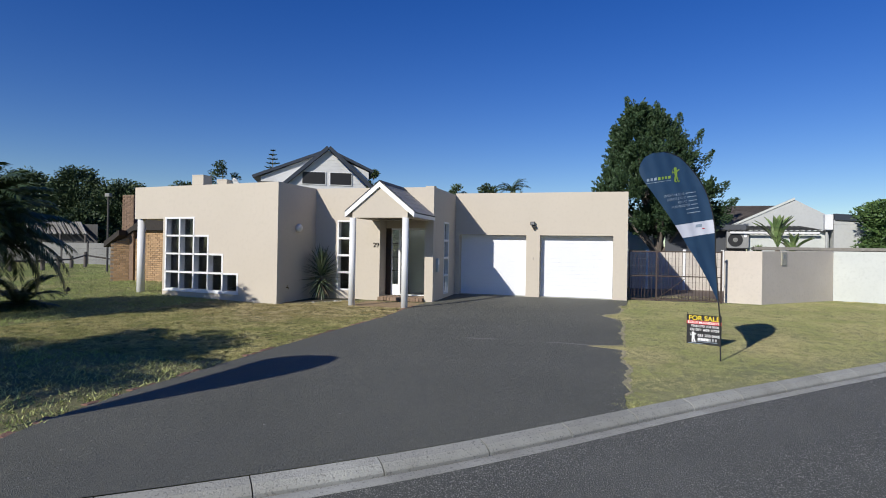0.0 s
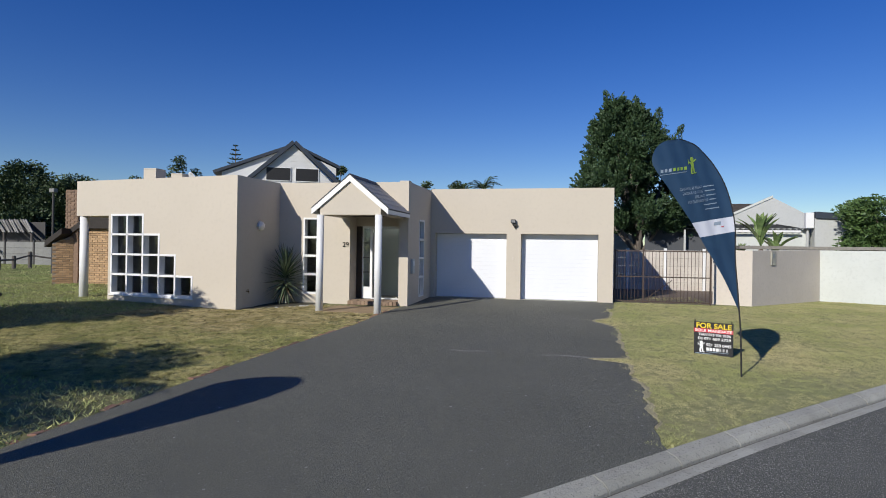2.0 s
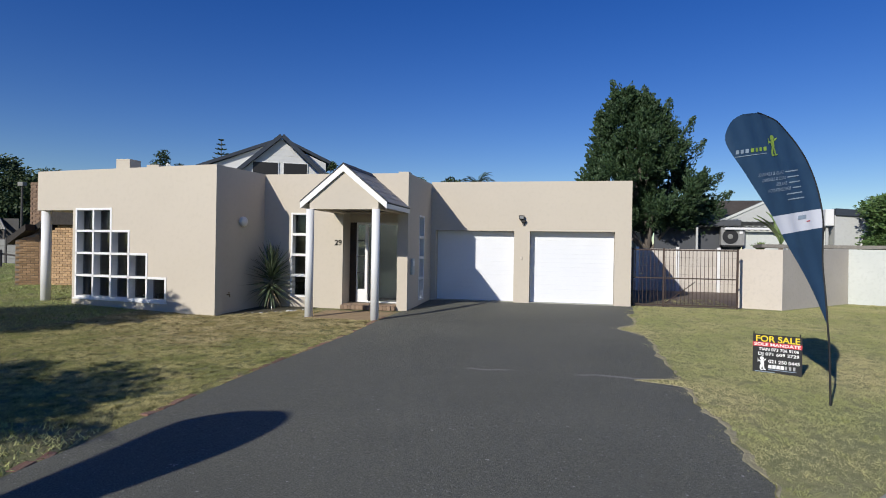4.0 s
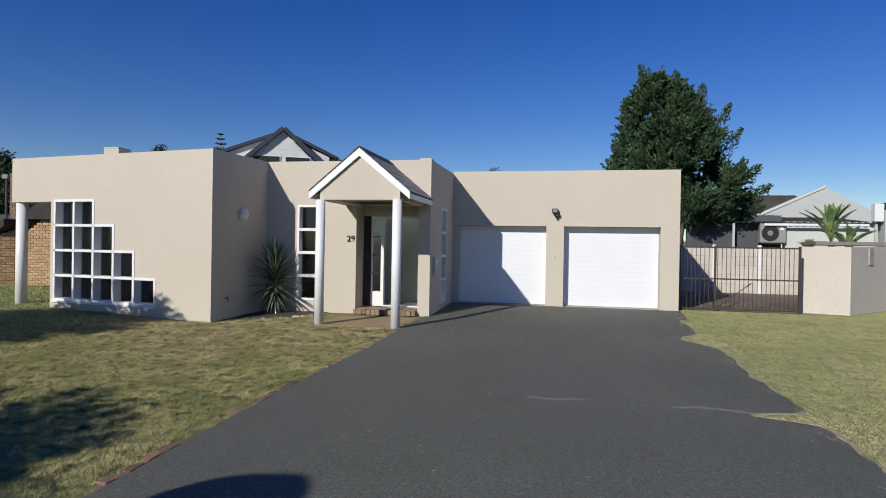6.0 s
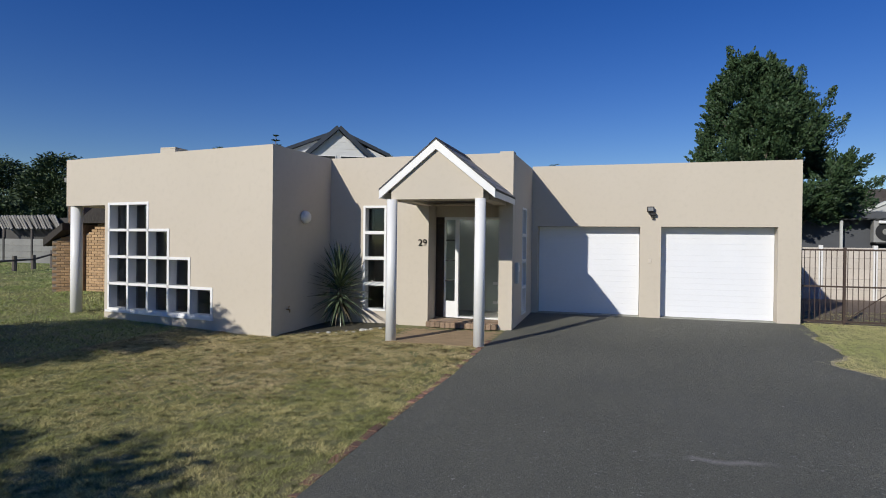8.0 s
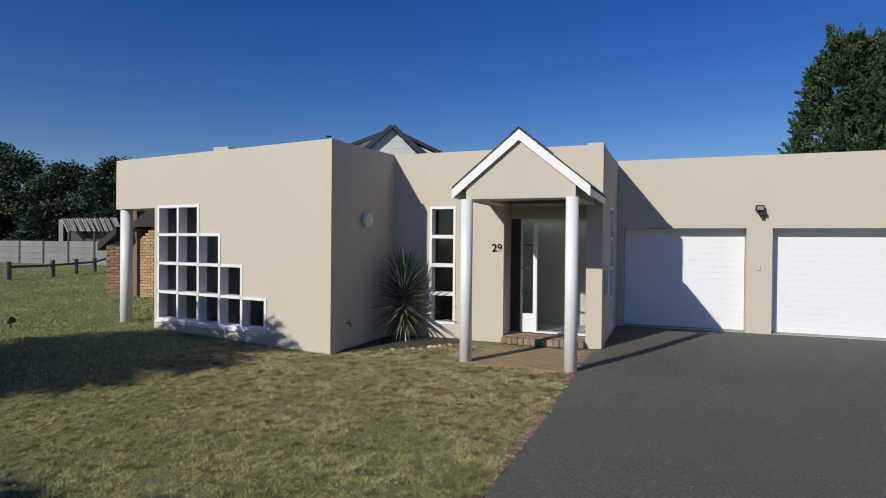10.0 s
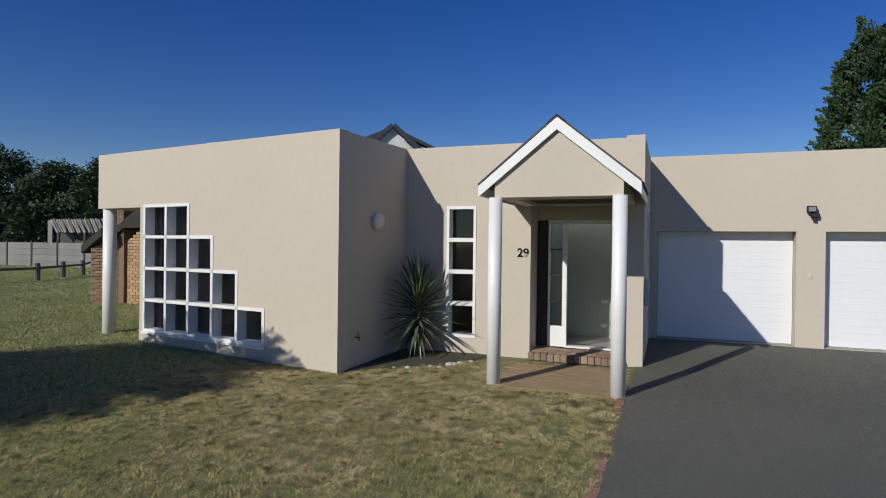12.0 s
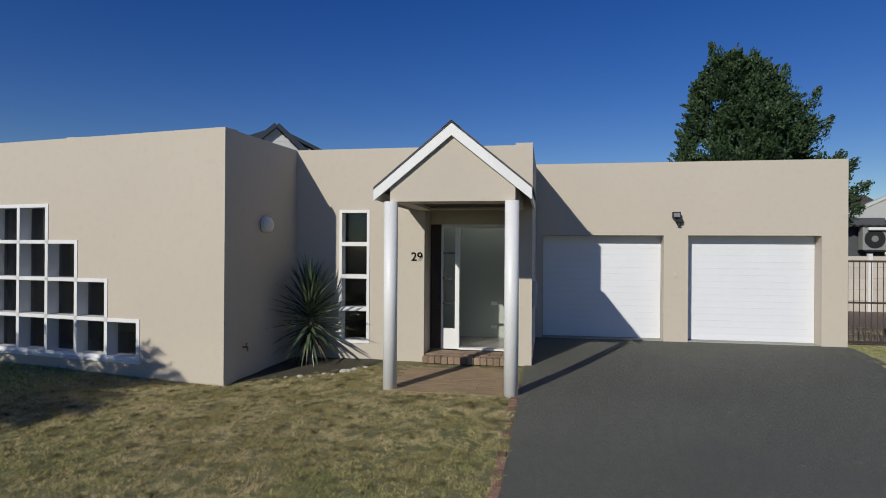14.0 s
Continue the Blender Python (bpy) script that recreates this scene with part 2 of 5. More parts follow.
def sheet(xs, ys, zf):
    bm = bmesh.new()
    vs = [[bm.verts.new((x, y, zf(x, y))) for x in xs] for y in ys]
    for j in range(len(ys) - 1):
        for i in range(len(xs) - 1):
            bm.faces.new((vs[j][i], vs[j][i + 1], vs[j + 1][i + 1], vs[j + 1][i]))
    return bm

gx = [-2000, -400, -120, -60] + list(np.arange(-40, 14.01, 0.3)) + [20, 40, 120, 400, 2000]
gy = [-2000, -400, -100, -40] + list(np.arange(-12, 26.01, 0.3)) + [32, 45, 70, 120, 400, 2000]
SOILPALE = mat("pale_lawn_ground", (0.32, 0.295, 0.145), (0.24, 0.255, 0.105), 0.6, (0.185, 0.195, 0.076), 10, 0.95, bump=0.9, bscale=60, flo=0.45, fhi=0.8)
lawn = setting("ground", sheet(gx, gy, ground_z), [SOIL, SOILPALE], "patchy green and straw-coloured lawn ground of the front garden", "lawn", True)
for face in lawn.data.polygons:
    face.material_index = 1 if face.center.x > -1.3 else 0

def strip_along(x0, x1, step, d0, d1, za, zb, drop=None):
    """A band beside the kerb line, from offset d0 to d1 along the kerb's normal."""
    pts = []
    for x in np.arange(x0, x1 + 1e-6, step):
        t = Vector((1, (kerb_y(x + 0.01) - kerb_y(x - 0.01)) / 0.02)).normalized()
        n = Vector((-t.y, t.x))
        p = Vector((x, kerb_y(x)))
        pts.append((p + n * d0, p + n * d1))
    return pts

bm = bmesh.new()
rows = strip_along(-40, 45, 0.5, -0.155, -9.0, 0, 0)
last = None
for p, q in rows:
    cur = [bm.verts.new((p.x + (q.x - p.x) * f, p.y + (q.y - p.y) * f, -0.27 + 0.05 * math.sin(f * 1.6))) for f in (0, 0.1, 0.3, 0.6, 1.0)]
    if last:
        for k in range(4):
            bm.faces.new((last[k], cur[k], cur[k + 1], last[k + 1]))
    last = cur
setting("road", bm, ROADMAT, "coarse grey asphalt road with pale stone chips", "road", True)

bm = bmesh.new()
last = None
for p, q in strip_along(-40, 45, 0.25, 0.165, 1.1, 0, 0):
    cur = [bm.verts.new((p.x + (q.x - p.x) * f, p.y + (q.y - p.y) * f, base_z(p.x, p.y) - (0.012 if -5.7 < p.x < -0.1 else -0.006 + 0.004 * f))) for f in (0, 0.3, 1)]
    if last:
        for k in range(2):
            bm.faces.new((last[k], cur[k], cur[k + 1], last[k + 1]))
    last = cur
verge = setting("grass_verge", bm, [SOIL, SOILPALE], "strip of lawn behind the kerb", "lawn", True)
for face in verge.data.polygons:
    face.material_index = 1 if face.center.x > -1.3 else 0

def drive_right(y):
    w = -0.22 + 0.09 * noise.noise((0.3, y * 1.3, 2.2)) + 0.07 * noise.noise((4.3, y * 4.1, 1.2))
    return w - 0.5 * math.exp(-((y - 15.6) / 0.6) ** 2) - 0.6 * math.exp(-((y - 10.72) / 0.17) ** 2) + (0.2 if y > 18.4 else 0)

def mouth(f):
    y = 4.0
    for _ in range(12):
        x = drive_left(y) + (drive_right(y) - drive_left(y)) * f
        y = 0.5 * y + 0.5 * (kerb_y(x) + 0.235)
    return y

bm = bmesh.new()
FR = [0, 0.01, 0.03] + list(np.arange(0.06, 0.95, 0.04)) + [0.97, 0.99, 1]
cols = []
for f in FR:
    y0 = mouth(f)
    col = []
    for y in np.linspace(y0, 20.3, 170):
        l, r = drive_left(y), drive_right(y)
        col.append(bm.verts.new((l + (r - l) * f, y, base_z(0, y) + 0.012)))
    cols.append(col)
for a, b in zip(cols, cols[1:]):
    for k in range(169):
        bm.faces.new((a[k], b[k], b[k + 1], a[k + 1]))
setting("driveway", bm, ASPHALT, "dark grey asphalt driveway with faint pale scuffs", "driveway", True)

SAND = mat("sandy_fringe", (0.46, 0.40, 0.26), (0.34, 0.31, 0.18), 5, (0.20, 0.18, 0.10), 35, 0.95, bump=0.6, bscale=60, flo=0.5, fhi=0.75)
bm = bmesh.new()
last = None
for y in np.arange(6.9, 18.4, 0.04):
    w = max(-0.02, 0.0 + 0.06 * noise.noise((1.3, y * 2.6, 0.4)) + 0.04 * noise.noise((3.0, y * 9.0, 0.4)))
    e = drive_right(y)
    cur = [bm.verts.new((e - w, y, base_z(0, y) + 0.0135)), bm.verts.new((e + 0.01, y, base_z(0, y) + 0.020)), bm.verts.new((e + 0.06 + w, y, base_z(0, y) + 0.006))]
    if last:
        for k in range(2):
            bm.faces.new((last[k], last[k + 1], cur[k + 1], cur[k]))
    last = cur
setting("sandy_edge", bm, SAND, "dry sandy fringe along the edge of the driveway", "soil", True)

# ---- house ----
house = thing("house", "flat-roofed single-storey house in sand-coloured plaster", "house")
TOP, GTOP, LOW = 3.56, 3.62, -0.45
BLK_A, BLK_ANG = Vector((-10.23, 15.28)), radians(8.64)
BLK_U = Vector((-math.cos(BLK_ANG), math.sin(BLK_ANG)))
BLK_N = Vector((-math.sin(BLK_ANG), -math.cos(BLK_ANG)))
BLK_END = BLK_A + BLK_U * 6.30
REC = Vector((-10.05, 17.32))
SC = [4.76, 4.12, 3.48, 2.84, 2.21, 1.57]
ZC = [0.10, 0.70, 1.305, 1.905, 2.495]
steps = [(SC[k + 1], SC[0], ZC[j], ZC[j + 1]) for j, k in ((0, 4), (1, 3), (2, 2), (3, 1))]
part("front_wall", grid_wall((0, 4.9, 6.30), (LOW, 2.47, TOP), steps + [(4.9, 6.30, LOW, 2.47)], -0.28, BLK_A, BLK_END), PLASTER, house)
part("side_wall", grid_wall((0.0, 1.7, 2.05), (LOW, TOP - 0.002), [], 0.25, BLK_A + Vector((0.002, 0.285)), REC + Vector((0.002, 0))), PLASTER, house)
part("entrance_wall", grid_wall((0, 3.85), (LOW, TOP - 0.001), [(0.815, 1.345, 0.19, 2.50), (2.32, 3.85, LOW, 2.50)], 0.25, REC, (-6.202, 17.32)), PLASTER, house)
part("porch_side_wall", grid_wall((0, 0.5), (LOW, TOP - 0.004), [], 0.2, (-7.732, 17.575), (-7.732, 18.1)), PLASTER, house)
part("wing_pier", box(bmesh.new(), -6.20, -5.917, 17.32, 17.6, LOW, TOP + 0.035), PLASTER, house)
part("wing_wall", grid_wall((0, 2.39), (LOW, TOP + 0.002), [(0.92, 1.5, 0.10, 2.52)], 0.25, (-5.915, 17.602), (-5.915, 19.99)), PLASTER, house)
part("garage_wall", grid_wall((0, 5.915), (LOW, GTOP), [(0.145, 2.55, LOW, 2.143), (3.015, 5.455, LOW, 2.143)], 0.37, (-5.915, 20.0), (0, 20.0)), PLASTER, house)
part("garage_side_wall", box(bmesh.new(), -0.25, -0.002, 20.372, 27, LOW, GTOP - 0.002), PLASTER, house)
part("back_wall", box(bmesh.new(), -16.2, -0.002, 27.002, 27.25, LOW, TOP), PLASTER, house)
part("left_wall", grid_wall((0, 10.9), (LOW, TOP - 0.003), [], -0.25, BLK_A + BLK_U * 4.9 - BLK_N * 0.285, BLK_A + BLK_U * 4.9 - BLK_N * 11), PLASTER, house)
bm = bmesh.new()
slab(bm, [tuple(BLK_A + BLK_U * 0.06 - BLK_N * 0.24), (-10.1, 17.5), (-8.2, 17.5), (-8.2, 27.1), (-16.2, 27.1), tuple(BLK_END - BLK_N * 0.24 + Vector((0.1, 0)))], 3.05, 3.2)
# these slabs leave an added opening above the hall
slab(bm, [(-8.2, 17.5), (-6.3, 17.5), (-6.3, 18.25), (-8.2, 18.25)], 3.05, 3.2)
slab(bm, [(-8.2, 19.6), (-6.3, 19.6), (-6.3, 27.1), (-8.2, 27.1)], 3.05, 3.2)
slab(bm, [(-6.3, 17.5), (-6.1, 17.5), (-6.0, 20.2), (-0.2, 20.2), (-0.2, 27.1), (-6.3, 27.1)], 3.05, 3.2)
roof_part = part("roof", bm, ROOFFLAT, house)
# unseen glazed opening, added only to let more light into the hall
part("added_rooflight", box(bmesh.new(), -8.25, -6.25, 18.2, 19.65, 3.202, 3.21), GLASS, roof_part, "added glazed roof opening that brightens the hall").visible_shadow = False
bm = bmesh.new()
slab(bm, [(-10.5, 15.75), (-10.35, 17.6), (-7.9, 17.6), (-6.05, 18.2), (-6.05, 26.9), (-15.9, 26.9), (-14.9, 16.3)], -0.2, 0.02)
part("floor_slab", bm, TILE, house)

# window grid in the block: deep white reveals, bars and dark panes
def local(s, d):
    p = BLK_A + BLK_U * s - BLK_N * d
    return p.x, p.y

def obox(bm, s0, s1, d0, d1, z0, z1):
    return slab(bm, [local(s0, d0), local(s1, d0), local(s1, d1), local(s0, d1)], z0, z1)

win = part("stepped_window", obox(bmesh.new(), SC[0] + 0.07, SC[5] - 0.05, -0.035, 0.0, ZC[0] - 0.05, ZC[0] - 0.004), WHITE, house, "white-framed window of square panes stepping down")
for j, n in enumerate((5, 4, 3, 2)):
    z0, z1 = ZC[j], ZC[j + 1]
    for k in range(n):
        s1, s0 = SC[k], SC[k + 1]
        e = 0.032
        bm = bmesh.new()
        obox(bm, s1 - e, s1 + (0.03 if k == 0 else e - 0.002), -0.012, 0.24, z0 - (e if j else 0), z1 + e - 0.004)
        if k == n - 1:
            obox(bm, s0 - e, s0 + e, -0.012, 0.24, z0 - (e if j else 0), z1 + e - 0.004)
        obox(bm, s0 + e + 0.001, s1 - e - 0.001, -0.010, 0.24, z1 - e, z1 + e - 0.006)
        if j == 0:
            obox(bm, s0 + e + 0.001, s1 - e - 0.001, -0.010, 0.24, z0 - 0.003, z0 + 0.05)
        part("window_frame", bm, WHITE, win)
        part("pane", obox(bmesh.new(), s0 + e, s1 - e, 0.19, 0.196, z0 + 0.02, z1 - e), TINTED, win, "dark glass pane")
bm = bmesh.new()
rod(bm, (*local(6.14, 0.15), LOW), (*local(6.14, 0.15), 2.468), 0.128, 0.128, 32)
part("column", bm, WHITE, house, "round white column", True)
bm = obox(bmesh.new(), 4.905, 6.298, 0.281, 3.0, 2.47, 2.62)
part("canopy_soffit", bm, PLASTER, house)
# unseen partition; its near-black colour stands in for the rooms' shade behind the glass
part("dark_partition", grid_wall((0, 4.6), (0.02, 3.05), [], 0.1, BLK_A + BLK_U * 0.3 - BLK_N * 3.4, BLK_A + BLK_U * 4.85 - BLK_N * 3.4), ROOMDARK, house)

def tall_window(name, a, b, z0, z1, rows, recess, label):
    """A tall window of single panes between plan points a and b; its depth lies to the left of a->b."""
    a, b = Vector(a), Vector(b)
    u = (b - a).normalized()
    n = Vector((-u.y, u.x))
    w = (b - a).length
    def bx(bm, s0, s1, d0, d1, q0, q1):
        P = [a + u * s0 + n * d0, a + u * s1 + n * d0, a + u * s1 + n * d1, a + u * s0 + n * d1]
        return slab(bm, [tuple(p) for p in P], q0, q1)
    bm = bmesh.new()
    bx(bm, -0.03, 0.02, -0.012, 0.22, z0 - 0.03, z1 + 0.03)
    bx(bm, w - 0.02, w + 0.03, -0.012, 0.22, z0 - 0.03, z1 + 0.03)
    bx(bm, 0.021, w - 0.021, -0.012, 0.22, z1 - 0.02, z1 + 0.03)
    bx(bm, 0.021, w - 0.021, -0.012, 0.22, z0 - 0.03, z0 + 0.02)
    fr = part(name, bm, WHITE, house, label)
    h = (z1 - z0) / rows
    for k in range(rows):
        if k:
            part("window_bar", bx(bmesh.new(), 0.022, w - 0.022, -0.008, 0.22, z0 + k * h - 0.035, z0 + k * h + 0.035), WHITE, fr)
        part("pane", bx(bmesh.new(), 0.02, w - 0.02, recess, recess + 0.006, z0 + k * h + 0.03, z0 + (k + 1) * h - 0.03), TINTED, fr, "dark glass pane")
    return fr

tall_window("entrance_window", (-9.215, 17.32), (-8.725, 17.32), 0.22, 2.47, 4, 0.17, "tall white-framed window of four panes")
tall_window("wing_window", (-5.915, 18.55), (-5.915, 19.07), 0.13, 2.49, 4, 0.1, "narrow white-framed window of four panes")

for x0, x1 in ((-5.765, -3.37), (-2.895, -0.465)):
    part("door_sill", box(bmesh.new(), x0, x1, 20.03, 20.36, -0.1, 0.018, 0.006), CONCRETE, house, "pale concrete sill")
# garage doors of horizontal ribbed panels
for x0, x1 in ((-5.77, -3.365), (-2.90, -0.46)):
    d = part("garage_door", box(bmesh.new(), x0 + 0.004, x1 - 0.004, 20.335, 20.365, 0.0, 2.14), DOORWHITE, house, "white sectional garage door, shut")
    h = 2.12 / 16
    for k in range(16):
        part("panel", box(bmesh.new(), x0 + 0.006, x1 - 0.006, 20.30, 20.345, 0.022 + k * h + 0.0003, 0.022 + (k + 1) * h - 0.0003, 0.0012), DOORWHITE, d)

# ---- kerb stones and gutter ----
kerb = thing("kerb", "pale precast concrete kerb stones with a worn gutter strip", "kerb", kind="structure")
def kerb_frame(x):
    t = Vector((1, (kerb_y(x + 0.01) - kerb_y(x - 0.01)) / 0.02)).normalized()
    return Vector((x, kerb_y(x))), t, Vector((-t.y, t.x))

def kerb_piece(name, xa, xb, profile, material):
    bm = bmesh.new()
    last = None
    for k in range(5):
        p, t, n = kerb_frame(xa + (xb - xa) * k / 4)
        cur = [bm.verts.new((p.x + n.x * d, p.y + n.y * d, z)) for d, z in profile]
        if last:
            for i in range(len(cur)):
                j = (i + 1) % len(cur)
                bm.faces.new((last[i], cur[i], cur[j], last[j]))
        else:
            bm.faces.new(cur[::-1])
        last = cur
    bm.faces.new(last)
    return part(name, bm, material, kerb)

TOPP = ((0.0, -0.40), (0.0, -0.247), (0.014, -0.226), (0.06, -0.190), (0.155, -0.163), (0.175, -0.170), (0.175, -0.40))
GUTP = ((-0.165, -0.40), (-0.165, -0.266), (-0.10, -0.258), (-0.031, -0.264), (-0.031, -0.40))
SEAMP = ((-0.0305, -0.40), (-0.0305, -0.279), (-0.0005, -0.276), (-0.0005, -0.40))
GRIT = mat("gutter_grit", (0.07, 0.068, 0.06), (0.13, 0.125, 0.11), 6, (0.2, 0.19, 0.17), 50, 0.95, bump=0.6, flo=0.55, fhi=0.75)
x = -24.0
while x < 26:
    p, t, n = kerb_frame(x)
    L = 0.995 * t.x
    kerb_piece("kerb_stone", x + 0.004, x + L - 0.004, TOPP, CONCRETE)
    kerb_piece("gutter_stone", x, x + L, GUTP, CONCRETE)
    kerb_piece("gutter_seam", x, x + L, SEAMP, GRIT)
    x += L

# ---- brick edging between lawn and driveway ----
edging = thing("brick_edging", "weathered red brick edging sunk beside the driveway", "edging", kind="structure")
rnd = random.Random(5)
bm = box(bmesh.new(), -0.105, 0.105, -0.05, 0.05, -0.06, 0.0, 0.008)
OLDBRICK = mat("sunken_brick", (0.23, 0.10, 0.07), (0.20, 0.13, 0.09), 5, (0.27, 0.20, 0.15), 40, 0.95, bump=0.6, bscale=50, vary=0.35, flo=0.5, fhi=0.7)
EDGE_BRICK = mesh_of(bm, "brick", OLDBRICK)
y = 3.2
while y < 15.7:
    y += 0.222
    if rnd.random() < (0.35 if y < 10.5 else 0.1):
        continue
    b = new("brick", EDGE_BRICK)
    b.parent = edging
    a = math.atan2(drive_left(y + 0.1) - drive_left(y - 0.1), 0.2)
    b.matrix_local = pose(drive_left(y) - 0.05 + rnd.uniform(-0.012, 0.012), y, base_z(0, y) + 0.006 + rnd.uniform(-0.012, 0.012), rnd.uniform(-4, 4), rnd.uniform(-6, 6), 90 - math.degrees(a) + rnd.uniform(-9, 9))

# ---- porch ----
porch = thing("porch", "gabled entrance porch with white bargeboards and round columns", "porch")
AX, AZ, EZ = -6.945, 3.49, 2.635
for nm, cx, cy in (("column", -7.788, 15.36), ("column", -6.128, 15.30)):
    bm = bmesh.new()
    rod(bm, (cx, cy, -0.3), (cx, cy, 2.47), 0.096, 0.094, 36)
    part(nm, bm, WHITE, porch, "round white column", True)
part("gable_wall", prism(bmesh.new(), [(-7.80, 2.472), (-6.09, 2.472), (-6.09, 2.70), (AX, 3.42), (-7.80, 2.70)], 15.345, 15.80), PLASTER, porch)
part("beam", box(bmesh.new(), -7.82, -7.62, 15.802, 17.318, 2.482, 2.66), PLASTER, porch)
part("beam", box(bmesh.new(), -6.26, -6.06, 15.802, 17.318, 2.482, 2.66), PLASTER, porch)
part("porch_ceiling", box(bmesh.new(), -7.618, -6.262, 15.802, 17.318, 2.53, 2.56), DARKWOOD, porch)
def slope(x_eave, sign, ya, yb, lift, th, inset=0.0):
    """A roof slab between eave and ridge."""
    ex, ez = x_eave + sign * inset, EZ + inset * 0.9
    bm = bmesh.new()
    return prism(bm, [(ex, ez + lift), (AX, AZ + lift + 0.03), (AX, AZ + lift + 0.03 + th), (ex, ez + lift + th)], ya, yb)
for xe, sg in ((-8.02, 1), (-5.87, -1)):
    part("roof_deck", slope(xe, sg, 15.34, 17.318, -0.035, 0.03), TRIMDARK, porch)
    wy = Vector((AX - xe, 0, AZ + 0.03 - EZ))
    n_rows = 6
    for k in range(n_rows):
        p0 = Vector((xe, 0, EZ)) + wy * (k / n_rows) - wy.normalized() * 0.02
        p1 = Vector((xe, 0, EZ)) + wy * ((k + 1) / n_rows) + wy.normalized() * 0.01
        for m in range(7):
            y0 = 15.322 + m * 0.2852
            y1 = min(y0 + 0.2832, 17.318)
            up = Vector((-wy.z, 0, wy.x)).normalized() * (1 if sg > 0 else -1)
            if up.z < 0:
                up = -up
            bm = bmesh.new()
            q = [p0 + up * 0.006, p1 + up * 0.002, p1 + up * 0.009, p0 + up * 0.016]
            prism(bm, [(v.x, v.z) for v in q], y0, y1)
            part("roof_tile", bm, ROOFTILE, porch)
    a0, a1 = Vector((xe, 0, EZ)), Vector((AX, 0, AZ + 0.03))
    bm = prism(bmesh.new(), [(a0.x, a0.z), (a1.x, a1.z), (AX, AZ + 0.03 - 0.165), (a0.x, a0.z - 0.155)], 15.285, 15.32)
    part("bargeboard", bm, WHITE, porch, "white painted bargeboard")
    part("verge", prism(bmesh.new(), [(a0.x, a0.z + 0.003), (a1.x, a1.z + 0.003), (a1.x, a1.z + 0.033), (a0.x, a0.z + 0.033)], 15.275, 15.321), TRIMDARK, porch, "dark verge strip")
    part("fascia", box(bmesh.new(), xe + (0.005 if sg > 0 else -0.03), xe + (0.03 if sg > 0 else -0.005), 15.322, 17.31, EZ - 0.14, EZ - 0.012), WHITE, porch)
bm = prism(bmesh.new(), [(AX - 0.13, AZ - 0.055), (AX, AZ + 0.05), (AX + 0.13, AZ - 0.055), (AX + 0.12, AZ - 0.03), (AX, AZ + 0.07), (AX - 0.12, AZ - 0.03)], 15.275, 17.32)
part("ridge_cap", bm, TRIMDARK, porch, "dark ridge cap")

# porch paving and step
PAVERTAN = mat("tan_paver", (0.37, 0.265, 0.15), (0.30, 0.215, 0.122), 1.5, (0.235, 0.165, 0.097), 40, 0.9, bump=0.4, bscale=70, vary=0.1, flo=0.5, fhi=0.9)
paving = thing("porch_paving", "worn brown clay pavers of the porch floor", "paving", kind="structure")
bm = slab(bmesh.new(), [(-8.05, 17.3), (-7.86, 15.28), (-6.05, 15.22), (-6.05, 17.3)], -0.3, -0.103)
part("bed", bm, MORTAR, paving)
PV = mesh_of(box(bmesh.new(), -0.1098, 0.1098, -0.0544, 0.0544, -0.04, 0.0, 0.0025), "paver", PAVERTAN)
for j in range(18):
    for i in range(-1, 9):
        xx = -7.95 + i * 0.222 + (0.111 if j % 2 else 0)
        yy = 15.30 + j * 0.1105
        if xx - 0.1 < -7.92 - (yy - 15.3) * 0.09 or xx > -6.13:
            continue
        p = new("paver", PV)
        p.parent = paving
        p.matrix_local = pose(xx, yy, -0.092 + rnd.uniform(-0.0015, 0.0015), rnd.uniform(-0.5, 0.5), rnd.uniform(-0.5, 0.5), rnd.uniform(-0.6, 0.6))
step = thing("entrance_step", "worn clay brick step before the front door", "step", kind="structure")
part("core", box(bmesh.new(), -7.728, -6.205, 17.27, 17.84, -0.2, 0.03), MORTAR, step)
STEPBRICK = mat("step_brick", (0.34, 0.25, 0.17), (0.27, 0.19, 0.13), 4, (0.22, 0.12, 0.085), 16, 0.9, bump=0.4, bscale=70, vary=0.3, flo=0.52, fhi=0.8)
SB = mesh_of(box(bmesh.new(), -0.051, 0.051, -0.105, 0.105, -0.058, 0.058, 0.009), "brick", STEPBRICK)
for i in range(14):
    b = new("brick", SB)
    b.parent = step
    b.matrix_local = pose(-7.67 + i * 0.1085, 17.26 + rnd.uniform(-0.015, 0.015), -0.022 + rnd.uniform(-0.004, 0.004), rnd.uniform(-1.5, 1.5), 0, rnd.uniform(-1.5, 1.5))
SF = mesh_of(box(bmesh.new(), -0.1065, 0.1065, -0.053, 0.053, -0.0395, 0.0395, 0.004), "brick", STEPBRICK)
for i in range(7):
    for k in range(4):
        b = new("brick", SF)
        b.parent = step
        b.matrix_local = pose(-7.61 + i * 0.217, 17.43 + k * 0.108, 0.008 + rnd.uniform(-0.002, 0.002), 0, 0, rnd.uniform(-1, 1))

